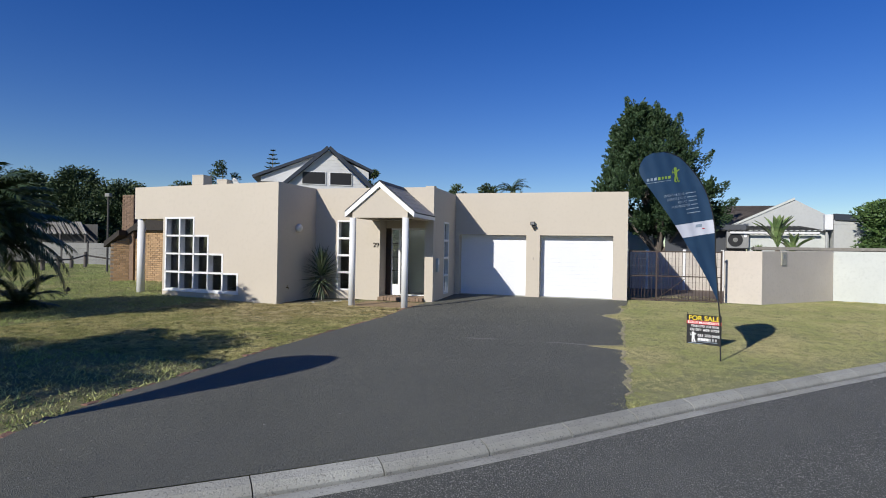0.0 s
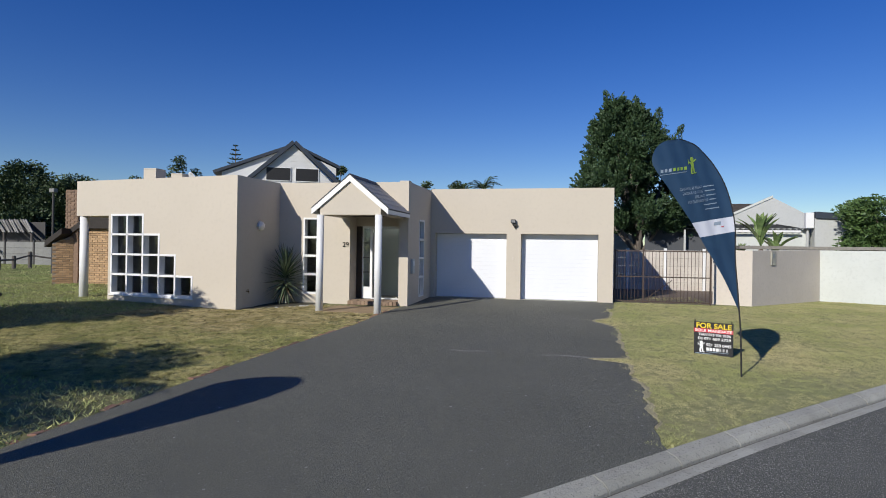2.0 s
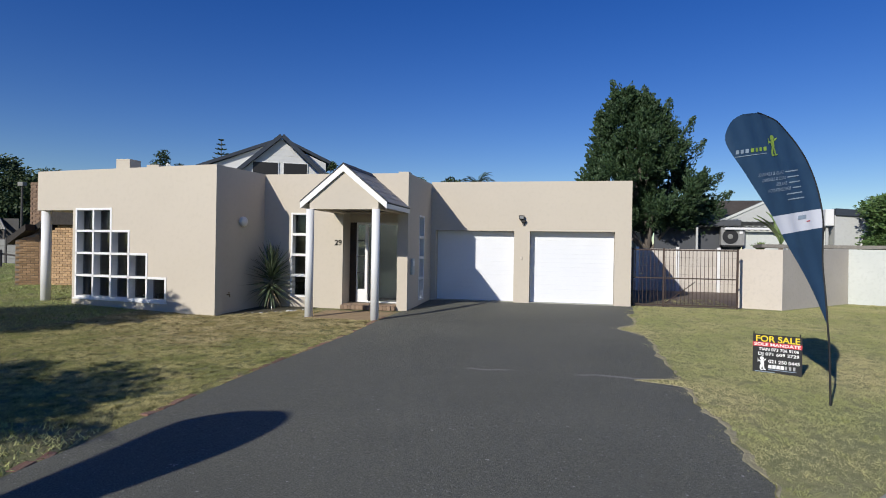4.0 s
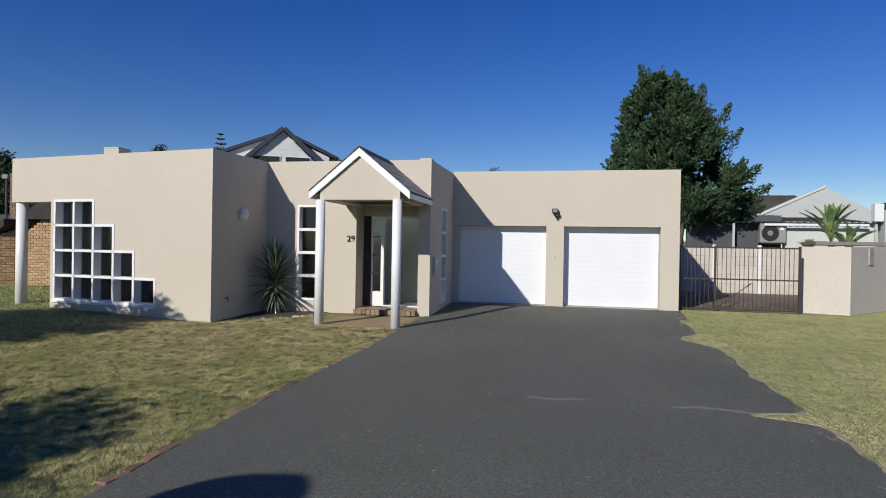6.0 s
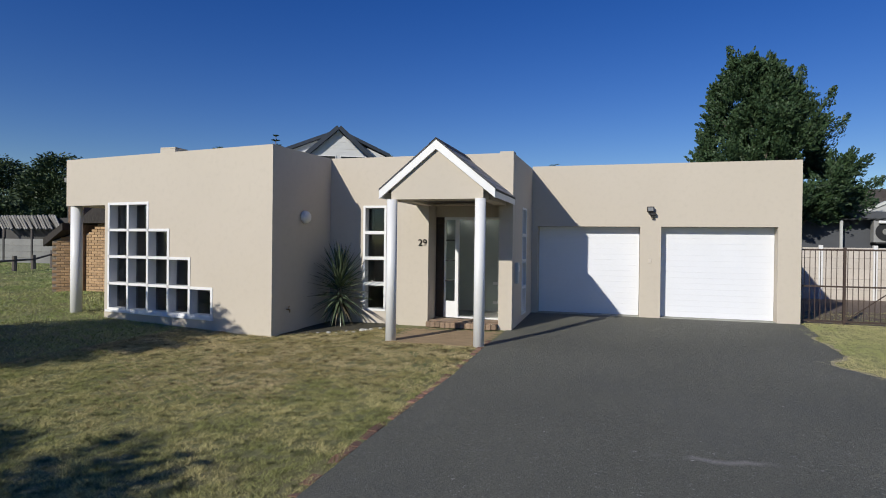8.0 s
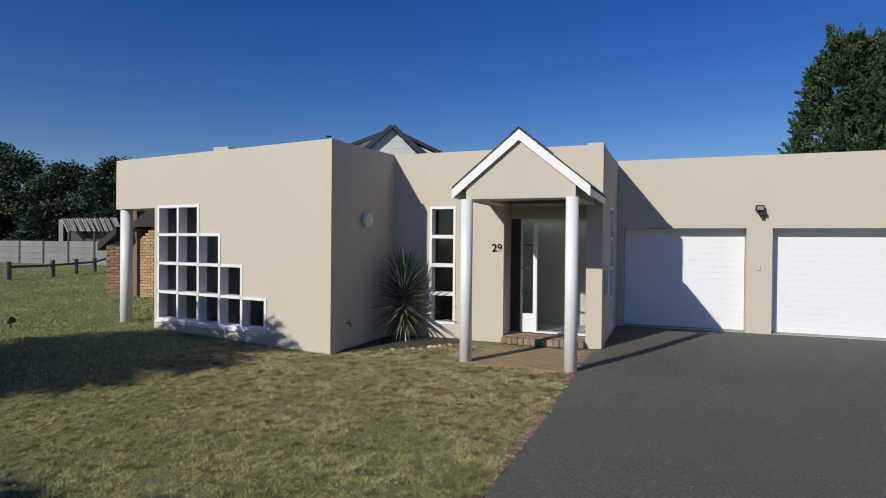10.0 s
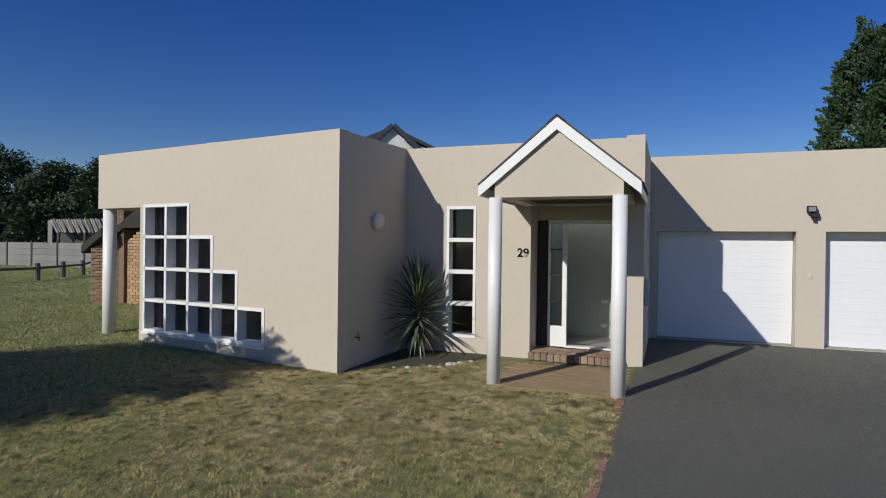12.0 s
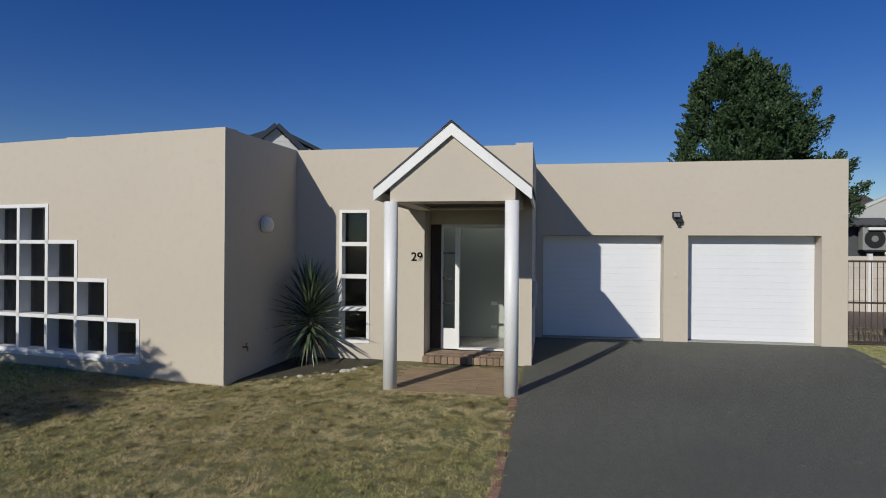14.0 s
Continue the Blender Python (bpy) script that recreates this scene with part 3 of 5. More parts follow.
# front door: dark leaf, barred sidelight, open doorway with a white frame
entry = part("door_frame", box(bmesh.new(), -7.25, -7.205, 17.84, 17.95, 0.06, 2.21), WHITE, house, "white painted door frame")
part("door_post", box(bmesh.new(), -6.262, -6.205, 17.84, 17.95, 0.06, 2.21), WHITE, entry)
part("door_head", box(bmesh.new(), -7.53, -6.205, 17.838, 17.95, 2.212, 2.27), WHITE, entry)
part("threshold", box(bmesh.new(), -7.203, -6.264, 17.80, 17.97, 0.062, 0.09), WHITE, entry)
part("over_door_wall", box(bmesh.new(), -7.728, -6.205, 17.85, 17.94, 2.272, 3.0), PLASTER, house)
leaf = part("door_leaf", box(bmesh.new(), -7.725, -7.535, 17.86, 17.905, 0.06, 2.268), DARKWOOD, house, "dark-stained timber door leaf")
for z in (0.2, 0.88, 1.56):
    part("raised_panel", box(bmesh.new(), -7.70, -7.56, 17.848, 17.862, z, z + 0.55, 0.008), DARKWOOD, leaf)
side = part("sidelight", box(bmesh.new(), -7.532, -7.505, 17.85, 17.93, 0.06, 2.21), WHITE, house, "white-framed glazed sidelight")
part("bottom_panel", box(bmesh.new(), -7.503, -7.252, 17.86, 17.92, 0.06, 0.42), WHITE, side)
part("post", box(bmesh.new(), -7.283, -7.252, 17.855, 17.925, 0.422, 2.21), WHITE, side)
for k in range(1, 4):
    part("glazing_bar", box(bmesh.new(), -7.503, -7.285, 17.865, 17.915, 0.42 + k * 0.447 - 0.012, 0.42 + k * 0.447 + 0.012), BLACK, side)
part("pane", box(bmesh.new(), -7.503, -7.285, 17.885, 17.891, 0.424, 2.208), GLASS, side, "clear glass").visible_shadow = False
# hall behind the doorway
part("hall_side_wall", box(bmesh.new(), -8.35, -8.25, 17.96, 19.8, 0.021, 3.04), INTERIOR, house)
part("hall_end_wall", grid_wall((0, 2.2), (0.021, 3.04), [], 0.1, (-8.248, 19.7), (-6.07, 19.7)), INTERIOR, house)
for zz in (0.24, 0.72):
    sk = thing("wall_socket", "small white socket plate on the hall wall", "socket", (-6.75, 19.69, zz), group="hall sockets")
    part("plate", box(bmesh.new(), -0.06, 0.06, -0.008, 0.01, -0.035, 0.035, 0.004), WHITE, sk)
    part("rocker", box(bmesh.new(), -0.02, 0.02, -0.012, -0.008, -0.02, 0.02), WHITE, sk)

# house number
def text_part(name, body, size, parent, material, m, align="LEFT", depth=0.006):
    cu = bpy.data.curves.new(name, "FONT")
    cu.body, cu.size, cu.extrude, cu.align_x = body, size, depth, align
    cu.materials.append(material)
    ob = new(name, cu)
    ob.parent = parent
    ob.matrix_local = m
    return ob

NUMBERBLACK = mat("matt_black", (0.006, 0.006, 0.006), (0.009, 0.009, 0.009), 6, rough=0.9, spec=0.1)
num = thing("house_number", "black house number plate reading 29 on the plaster", "house number", (-7.96, 17.31, 1.63))
text_part("digits", "29", 0.205, num, NUMBERBLACK, pose(0, 0, 0, 90, 0, 0)).data.offset = 0.002

# oval bulkhead lamp and garden tap on the block's side wall
ang = math.degrees(math.atan2(REC.y - BLK_A.y, REC.x - BLK_A.x))
def on_side(y):
    f = (y - BLK_A.y) / (REC.y - BLK_A.y)
    return BLK_A.x + (REC.x - BLK_A.x) * f
OPAL = mat("opal_white", (0.88, 0.84, 0.77), (0.82, 0.78, 0.71), 6, rough=0.7, spec=0.2)
lamp = thing("bulkhead_lamp", "round white bulkhead lamp on the plaster side wall", "wall lamp", (on_side(16.33) + 0.004, 16.33, 2.2), ang - 90)
bm = bmesh.new()
rod(bm, (0, 0, 0), (0.035, 0, 0), 0.135, 0.13, 28)
part("base_ring", bm, OPAL, lamp)
bm = bmesh.new()
bmesh.ops.create_uvsphere(bm, u_segments=24, v_segments=12, radius=0.132)
for v in bm.verts:
    v.co = Vector((0.032 + max(0.0, v.co.x) * 0.75, v.co.y, v.co.z))
part("diffuser", bm, OPAL, lamp, "opal white diffuser", True)
METALTAP = mat("tap_brass", (0.25, 0.17, 0.07), (0.16, 0.11, 0.05), 20, rough=0.4, metal=1.0)
tap = thing("garden_tap", "small brass garden tap on the side wall", "tap", (on_side(15.74) + 0.004, 15.74, 0.33), ang - 90)
bm = bmesh.new()
rod(bm, (0, 0, 0), (0.09, 0, 0), 0.013)
rod(bm, (0.075, 0, 0.0), (0.085, 0, -0.06), 0.012)
part("spout", bm, METALTAP, tap)
bm = bmesh.new()
rod(bm, (0.06, 0, 0), (0.06, 0, 0.05), 0.007)
rod(bm, (0.06, -0.03, 0.052), (0.06, 0.03, 0.052), 0.007)
part("handle", bm, METALTAP, tap)

# floodlight with sensor between the garage doors
GREYLENS = mat("lens_grey", (0.16, 0.16, 0.17), (0.3, 0.3, 0.3), 18, rough=0.15)
flood = thing("floodlight", "black floodlight with a motion sensor on the plaster", "floodlight", (-3.12, 20.0, 2.47))
flood.scale = (0.8, 0.8, 0.8)
part("bracket", box(bmesh.new(), -0.03, 0.03, -0.05, 0.0, -0.06, 0.06, 0.006), BLACK, flood)
bm = box(bmesh.new(), -0.125, 0.07, -0.16, -0.05, 0.02, 0.17, 0.012)
part("housing", bm, BLACK, flood)
part("lens", box(bmesh.new(), -0.10, 0.045, -0.165, -0.160, 0.045, 0.145), GREYLENS, flood, "grey glass front")
bm = bmesh.new()
box(bm, -0.04, 0.13, -0.13, -0.02, -0.10, 0.0, 0.015)
part("sensor_box", bm, BLACK, flood)
bm = bmesh.new()
rod(bm, (0.04, -0.07, -0.10), (0.04, -0.07, -0.17), 0.035, 0.045, 14)
part("sensor_head", bm, BLACK, flood)
sw = thing("switch_plate", "small cream switch plate on the garage pier", "switch", (-3.14, 19.994, 1.34))
part("plate", box(bmesh.new(), -0.03, 0.03, -0.012, 0.006, -0.05, 0.05, 0.004), WALLOUT, sw)
meter = thing("intercom_box", "pale grey intercom box on the wing wall", "intercom", (-5.915, 17.72, 1.08))
part("case", box(bmesh.new(), 0.0, 0.07, -0.10, 0.10, -0.22, 0.22, 0.012), WALLWHITE, meter)
part("panel", box(bmesh.new(), 0.07, 0.075, -0.06, 0.06, 0.02, 0.16), WHITE, meter)

# rooftop parapet boxes and satellite dish
for x0, x1, y0, y1, zt in ((-17.45, -16.9, 20.3, 20.85, 4.55), (-16.7, -16.2, 20.9, 21.3, 4.42)):
    f = thing("flue_box", "plastered flue box rising above the flat roof", "chimney", ((x0 + x1) / 2, (y0 + y1) / 2, 3.2), group="rooftop flue boxes")
    w, d = (x1 - x0) / 2, (y1 - y0) / 2
    part("shaft", box(bmesh.new(), -w, w, -d, d, -3.4, zt - 3.2 - 0.05), PLASTER, f)
    part("cap", box(bmesh.new(), -w - 0.003, w + 0.003, -d - 0.003, d + 0.003, zt - 3.25, zt - 3.2, 0.008), PLASTER, f)
dish = thing("satellite_dish", "white satellite dish on the flat roof", "satellite dish", (-15.85, 21.1, 3.2))
bm = bmesh.new()
rod(bm, (0, 0, 0), (0, 0, 0.95), 0.025)
part("mast", bm, BROWNMETAL, dish)
bm = bmesh.new()
bmesh.ops.create_uvsphere(bm, u_segments=20, v_segments=10, radius=0.3)
bmesh.ops.delete(bm, geom=[v for v in bm.verts if v.co.z < 0.12], context="VERTS")
for v in bm.verts:
    v.co = Vector((v.co.x, v.co.y, (v.co.z - 0.3) * 0.5))
bmesh.ops.transform(bm, matrix=pose(0, 0.04, 1.1, 60, 0, 150), verts=bm.verts)
bmesh.ops.solidify(bm, geom=bm.faces[:], thickness=0.01)
part("reflector", bm, WHITE, dish, "", True)

# ---- gate and boundary walls ----
gate = thing("driveway_gate", "brown steel bar gate, shut, beside the garage", "gate", (0.05, 20.35, 0))
part("rail", box(bmesh.new(), 0, 2.88, -0.02, 0.02, 1.63, 1.67), BROWNMETAL, gate)
part("rail", box(bmesh.new(), 0, 2.88, -0.02, 0.02, 0.82, 0.855), BROWNMETAL, gate)
part("rail", box(bmesh.new(), 0, 2.88, -0.02, 0.02, 0.045, 0.085), BROWNMETAL, gate)
for xx in (0.0, 0.86, 2.84):
    part("stile", box(bmesh.new(), xx, xx + 0.05, -0.026, 0.026, 0.0, 1.70), BROWNMETAL, gate)
BARM = mesh_of(rod(bmesh.new(), (0, 0, 0.08), (0, 0, 1.64), 0.0085, None, 6), "bar", BROWNMETAL)
k = 0.105
while k < 2.82:
    if abs(k - 0.885) > 0.05:
        b = new("bar", BARM)
        b.parent = gate
        b.location = (k, 0, 0)
    k += 0.105
bm = bmesh.new()
rod(bm, (0.95, -0.02, 0.12), (1.75, -0.02, 0.75), 0.012, None, 6)
part("brace", bm, BROWNMETAL, gate)

def wall_run(name, a, b, h0, h1, thick, material, label):
    a, b = Vector(a), Vector(b)
    u = (b - a).normalized()
    n = Vector((-u.y, u.x)) * thick
    bm = bmesh.new()
    P = [a, b, b + n, a + n]
    low = [bm.verts.new((p.x, p.y, -0.3)) for p in P]
    top = [bm.verts.new((p.x, p.y, h)) for p, h in zip(P, (h0, h1, h1, h0))]
    bm.faces.new(low[::-1])
    bm.faces.new(top)
    for i in range(4):
        bm.faces.new((low[i], low[(i + 1) % 4], top[(i + 1) % 4], top[i]))
    bmesh.ops.bevel(bm, geom=[e for e in bm.edges if all(v in top for v in e.verts)], offset=0.012, segments=2, affect="EDGES")
    return setting(name, bm, material, label, "wall")

wall_run("boundary_wall_1", (3.09, 20.9), (4.14, 20.54), 1.71, 1.71, 0.22, WALLOUT, "short plastered boundary wall beside the gate")
wall_run("boundary_wall_2", (4.142, 20.545), (7.16, 23.86), 1.71, 1.78, 0.22, WALLOUT, "plastered boundary wall running back from the gate")
wall_run("boundary_wall_3", (7.165, 23.86), (11.6, 21.3), 1.77, 1.77, 0.22, WALLWHITE, "white plastered garden wall of the next plot")
plate = thing("notice_plate", "small faded plate on the boundary wall", "plate", (4.98, 21.45, 1.5), math.degrees(math.atan2(3.315, 3.018)))
part("panel", box(bmesh.new(), -0.14, 0.14, -0.02, 0.012, -0.24, 0.2, 0.004), mat("faded_plate", (0.42, 0.40, 0.33), (0.3, 0.29, 0.25), 6, rough=0.6), plate)
part("emblem", box(bmesh.new(), -0.07, 0.07, -0.026, -0.0205, -0.02, 0.13, 0.003), mat("faded_print", (0.22, 0.24, 0.25), (0.3, 0.3, 0.28), 9, rough=0.6), plate)

# paved yard behind the gate, precast wall at its end
YARD = mat("yard_paving", (0.16, 0.12, 0.095), (0.11, 0.085, 0.07), 1.5, (0.20, 0.16, 0.13), 20, 0.9, bump=0.3)
setting("yard", slab(bmesh.new(), [(0.0, 20.38), (3.0, 20.38), (3.1, 21.0), (4.2, 20.85), (7.15, 24.1), (8.5, 27.85), (0.0, 27.85)], -0.2, 0.004), YARD, "brown paved side yard behind the gate", "paving")
VIB = mat("precast_panel", (0.60, 0.55, 0.49), (0.52, 0.47, 0.41), 1.5, (0.44, 0.40, 0.35), 15, 0.9, bump=0.2, vary=0.05, flo=0.5, fhi=0.9)
pre = thing("precast_wall", "cream precast concrete panel wall with white posts", "wall", (0, 27.8, 0), kind="structure")
for i in range(7):
    xx = -0.55 + i * 1.56
    part("post", box(bmesh.new(), xx - 0.06, xx + 0.06, -0.05, 0.08, -0.2, 1.80, 0.008), WHITE, pre)
    if i < 6:
        for k in range(5):
            part("panel", box(bmesh.new(), xx + 0.062, xx + 1.498, 0.0, 0.045, 0.0 + k * 0.345, 0.34 + k * 0.345, 0.006), VIB, pre)

# ---- leaves, blades and fronds ----
def tri_mesh(name, verts, sides, material):
    """A mesh of many loose faces, each of so many sides, from an (n, sides, 3) array."""
    n = len(verts)
    me = bpy.data.meshes.new(name)
    me.vertices.add(n * sides)
    me.vertices.foreach_set("co", np.ascontiguousarray(verts, dtype=np.float32).ravel())
    me.loops.add(n * sides)
    me.loops.foreach_set("vertex_index", np.arange(n * sides, dtype=np.int32))
    me.polygons.add(n)
    me.polygons.foreach_set("loop_start", np.arange(0, n * sides, sides, dtype=np.int32))
    me.polygons.foreach_set("loop_total", np.full(n, sides, dtype=np.int32))
    me.materials.append(material)
    me.update(calc_edges=True)
    return me

def unit(a):
    return a / (np.linalg.norm(a, axis=-1, keepdims=True) + 1e-9)

def leaves_at(centres, aim, length, width, rng, spread=0.7):
    """Four-cornered leaves at the centres, pointing along aim with some scatter."""
    n = len(centres)
    d = unit(aim + rng.normal(0, spread, (n, 3)))
    s = unit(np.cross(d, rng.normal(0, 1, (n, 3))))
    L = length * rng.uniform(0.6, 1.3, (n, 1))
    W = width * rng.uniform(0.6, 1.3, (n, 1))
    c = centres
    return np.stack([c - d * L * 0.5, c + s * W * 0.5, c + d * L * 0.5, c - s * W * 0.5], axis=1)

def leaf_mat(name, a, b, c, rough=0.55):
    return mat(name, a, b, 0.8, c, 4.0, rough, island=0.22, flo=0.45, fhi=0.75, spec=0.3)

LEAF_TREE = leaf_mat("tree_leaf", (0.040, 0.076, 0.031), (0.028, 0.055, 0.025), (0.066, 0.105, 0.042))
LEAF_FAR = leaf_mat("far_leaf", (0.062, 0.094, 0.042), (0.04, 0.062, 0.028), (0.092, 0.128, 0.055))
LEAF_PALM = leaf_mat("palm_leaf", (0.055, 0.09, 0.035), (0.04, 0.065, 0.028), (0.10, 0.13, 0.05), 0.4)
LEAF_YUCCA = leaf_mat("yucca_leaf", (0.085, 0.115, 0.065), (0.06, 0.085, 0.048), (0.14, 0.165, 0.095), 0.25)
LEAF_BRIGHT = leaf_mat("strelitzia_leaf", (0.13, 0.20, 0.07), (0.09, 0.15, 0.055), (0.20, 0.26, 0.10), 0.4)
LEAF_SHRUB = leaf_mat("shrub_leaf", (0.085, 0.15, 0.045), (0.055, 0.10, 0.032), (0.14, 0.21, 0.065), 0.45)
LEAF_DRY = leaf_mat("dry_leaf", (0.26, 0.21, 0.13), (0.19, 0.15, 0.09), (0.33, 0.28, 0.18), 0.7)
BARK = mat("bark", (0.17, 0.13, 0.10), (0.11, 0.085, 0.065), 3, (0.23, 0.19, 0.15), 25, 0.95, bump=0.8, bscale=30, fstretch=(1, 1, 0.3))
GRASSDRY = mat("dry_grass_blades", (0.56, 0.462, 0.25), (0.345, 0.292, 0.125), 2.1, (0.11, 0.086, 0.036), 6.0, 0.7, island=0.45, flo=0.52, fhi=0.66, lo=0.40, hi=0.60, spec=0.2)
GRASS = mat("grass_blades", (0.48, 0.45, 0.21), (0.31, 0.37, 0.125), 0.5, (0.20, 0.235, 0.085), 8, 0.7, island=0.3, flo=0.52, fhi=0.75, lo=0.34, hi=0.56, spec=0.2)

def limb(bm, pts, r0, r1):
    for k in range(len(pts) - 1):
        f0, f1 = k / (len(pts) - 1), (k + 1) / (len(pts) - 1)
        rod(bm, pts[k], pts[k + 1], r0 + (r1 - r0) * f0, r0 + (r1 - r0) * f1, 7, True)

def broad_tree(name, label, at, height, profile, lean, n_tufts, per_tuft, leaf, tuft, material, seed, trunk_r, stems=3, category="tree", aim_out=1.2, aim_up=0.35, squash=0.8):
    """A tree whose leaf tufts fill an envelope: profile gives (height, radius) pairs; lean shifts it with height."""
    rng = np.random.default_rng(seed)
    t = thing(name, label, category, at)
    hs, rs = [p[0] for p in profile], [p[1] for p in profile]
    tufts, aims = [], []
    while len(tufts) < n_tufts:
        h = rng.uniform(hs[0], hs[-1])
        r = float(np.interp(h, hs, rs))
        if rng.random() > r / max(rs):
            continue
        a = rng.uniform(0, 2 * math.pi)
        q = r * math.sqrt(rng.uniform(0.12, 1)) * (0.86 + 0.28 * noise.noise((math.cos(a) * 1.7 + seed, math.sin(a) * 1.7, h * 0.55)))
        f = (h - hs[0]) / (hs[-1] - hs[0])
        tufts.append((math.cos(a) * q + lean[0] * f, math.sin(a) * q + lean[1] * f, h))
        aims.append((math.cos(a), math.sin(a), 0.0))
    tufts, aims = np.array(tufts), np.array(aims)
    c = np.repeat(tufts, per_tuft, 0)
    a = np.repeat(aims, per_tuft, 0)
    off = rng.normal(0, 1, c.shape)
    off *= np.minimum(1, 1.9 / (np.linalg.norm(off, axis=1, keepdims=True) + 1e-6))
    off = off * tuft * np.array((1, 1, squash))
    off += a * np.minimum(1.5 * tuft, np.abs(rng.normal(0, tuft * 0.9, (len(c), 1))))
    c = c + off
    aim = a * aim_out + np.array((0, 0, aim_up)) + unit(off) * 0.5
    part("crown", tri_mesh("crown", leaves_at(c, aim, leaf, leaf * 0.45, rng), 4, material), None, t)
    bm = bmesh.new()
    top = Vector((lean[0] * 0.7, lean[1] * 0.7, height * 0.82))
    limb(bm, [Vector((0, 0, -0.3)), Vector((0.05, 0, height * 0.2)), Vector((lean[0] * 0.3, lean[1] * 0.3, height * 0.5)), top], trunk_r, trunk_r * 0.15)
    part("trunk", bm, BARK, t)
    for k in range(stems):
        q = tufts[rng.integers(0, len(tufts))]
        z0 = height * rng.uniform(0.12, 0.4)
        s0 = Vector((0, 0, z0))
        e = Vector(q)
        m = (s0 + e) / 2 + Vector((0, 0, 0.15 * height * 0.3))
        bm = bmesh.new()
        limb(bm, [s0, m, e], trunk_r * 0.45, trunk_r * 0.08)
        part("branch", bm, BARK, t)
    return t

def lobed_tree(name, label, at, height, profile, lean, n_lobes, per_lobe, leaf, material, seed, trunk_r):
    """A tree of separate leafy lobes that sweep up and outward, with shaded gaps between them and a forked trunk."""
    rng = np.random.default_rng(seed)
    t = thing(name, label, "tree", at)
    hs, rs = [p[0] for p in profile], [p[1] for p in profile]
    V, ends = [], []
    for k in range(n_lobes):
        f = (k + 0.5) / n_lobes
        h = hs[0] + (hs[-1] - hs[0]) * f ** 1.12
        r = float(np.interp(h, hs, rs))
        a = k * 2.39996 + rng.uniform(-0.25, 0.25)
        q = r * rng.uniform(0.62, 0.94) if k % 4 else r * 0.3
        lx, ly = lean[0] * (h - hs[0]) / (hs[-1] - hs[0]), lean[1] * (h - hs[0]) / (hs[-1] - hs[0])
        c = np.array((lx + math.cos(a) * q, ly + math.sin(a) * q, h))
        ends.append(c)
        size = rng.uniform(0.42, 0.68) * (0.75 + 0.25 * r / max(rs))
        up = unit(np.array((math.cos(a) * 0.9, math.sin(a) * 0.9, rng.uniform(0.55, 1.1))))
        # leaves lie on sprays that fan out of the lobe's foot
        n_sp = 26
        foot = c - up * size * 0.7
        for m in range(n_sp):
            d = unit(up + rng.normal(0, 0.62, 3))
            L = size * rng.uniform(0.9, 1.75)
            n = per_lobe // n_sp
            s = rng.uniform(0.18, 1, n) ** 0.8
            p = foot + d * (L * s)[:, None] + rng.normal(0, 1, (n, 3)) * (0.11 * (1.12 - s))[:, None] + np.array((0, 0, 0.12)) * (s ** 2)[:, None]
            V.append(leaves_at(p, np.tile(d * 1.3 + np.array((0, 0, 0.35)), (n, 1)), leaf, leaf * 0.5, rng, 0.55))
    part("crown", tri_mesh("crown", np.concatenate(V), 4, material), None, t)
    bm = bmesh.new()
    fork = Vector((0.05, 0, height * 0.16))
    limb(bm, [Vector((0, 0, -0.3)), Vector((0.04, 0, height * 0.08)), fork, Vector((lean[0] * 0.35, 0.1, height * 0.5)), Vector((lean[0] * 0.8, 0, height * 0.86))], trunk_r, trunk_r * 0.15)
    part("trunk", bm, PALEBARK, t)
    for k in range(12, n_lobes - 1, 5):
        e = Vector(ends[k + 1])
        s0 = fork + Vector((lean[0] * 0.3, 0, 0)) * min(1, e.z / height) + Vector((0, 0, max(0, e.z - 4.5) * 0.45))
        bm = bmesh.new()
        limb(bm, [s0, (s0 + e) / 2 + Vector((0, 0, 0.12 + 0.1 * rng.random())), e], trunk_r * 0.42, trunk_r * 0.07)
        part("branch", bm, PALEBARK, t)
    return t

PALEBARK = mat("pale_bark", (0.19, 0.165, 0.14), (0.13, 0.11, 0.095), 3, (0.09, 0.075, 0.06), 25, 0.95, bump=0.7, bscale=30, fstretch=(1, 1, 0.3), flo=0.5, fhi=0.8)
main_tree = lobed_tree("tree", "dense dark green tree with upswept tufted branches", (1.75, 30.0, 0), 9.0,
                       [(2.75, 1.6), (3.3, 2.7), (4.2, 2.95), (5.4, 2.65), (6.6, 2.1), (7.6, 1.4), (8.6, 0.5)], (-1.0, 0), 128, 1500, 0.118, LEAF_TREE, 11, 0.26)
def plumes(parent, spots, seed):
    """Upswept branch tips that stand out of the crown: (foot, tip, radius)."""
    rng = np.random.default_rng(seed)
    V = []
    for a, b, rad in spots:
        a, b = np.array(a), np.array(b)
        f = rng.uniform(0, 1, 420) ** 0.75
        bend = np.array((0.0, 0.0, 0.22)) * (f * f)[:, None]
        c = a + (b - a) * f[:, None] + bend + np.clip(rng.normal(0, 1, (420, 3)), -1.7, 1.7) * (rad * (1.15 - f))[:, None]
        V.append(leaves_at(c, np.tile(unit(b - a) * 1.2, (420, 1)), 0.14, 0.06, rng, 0.6))
    tagged(part("foliage", tri_mesh("foliage", np.concatenate(V), 4, LEAF_TREE), None, parent), kind="stuff")
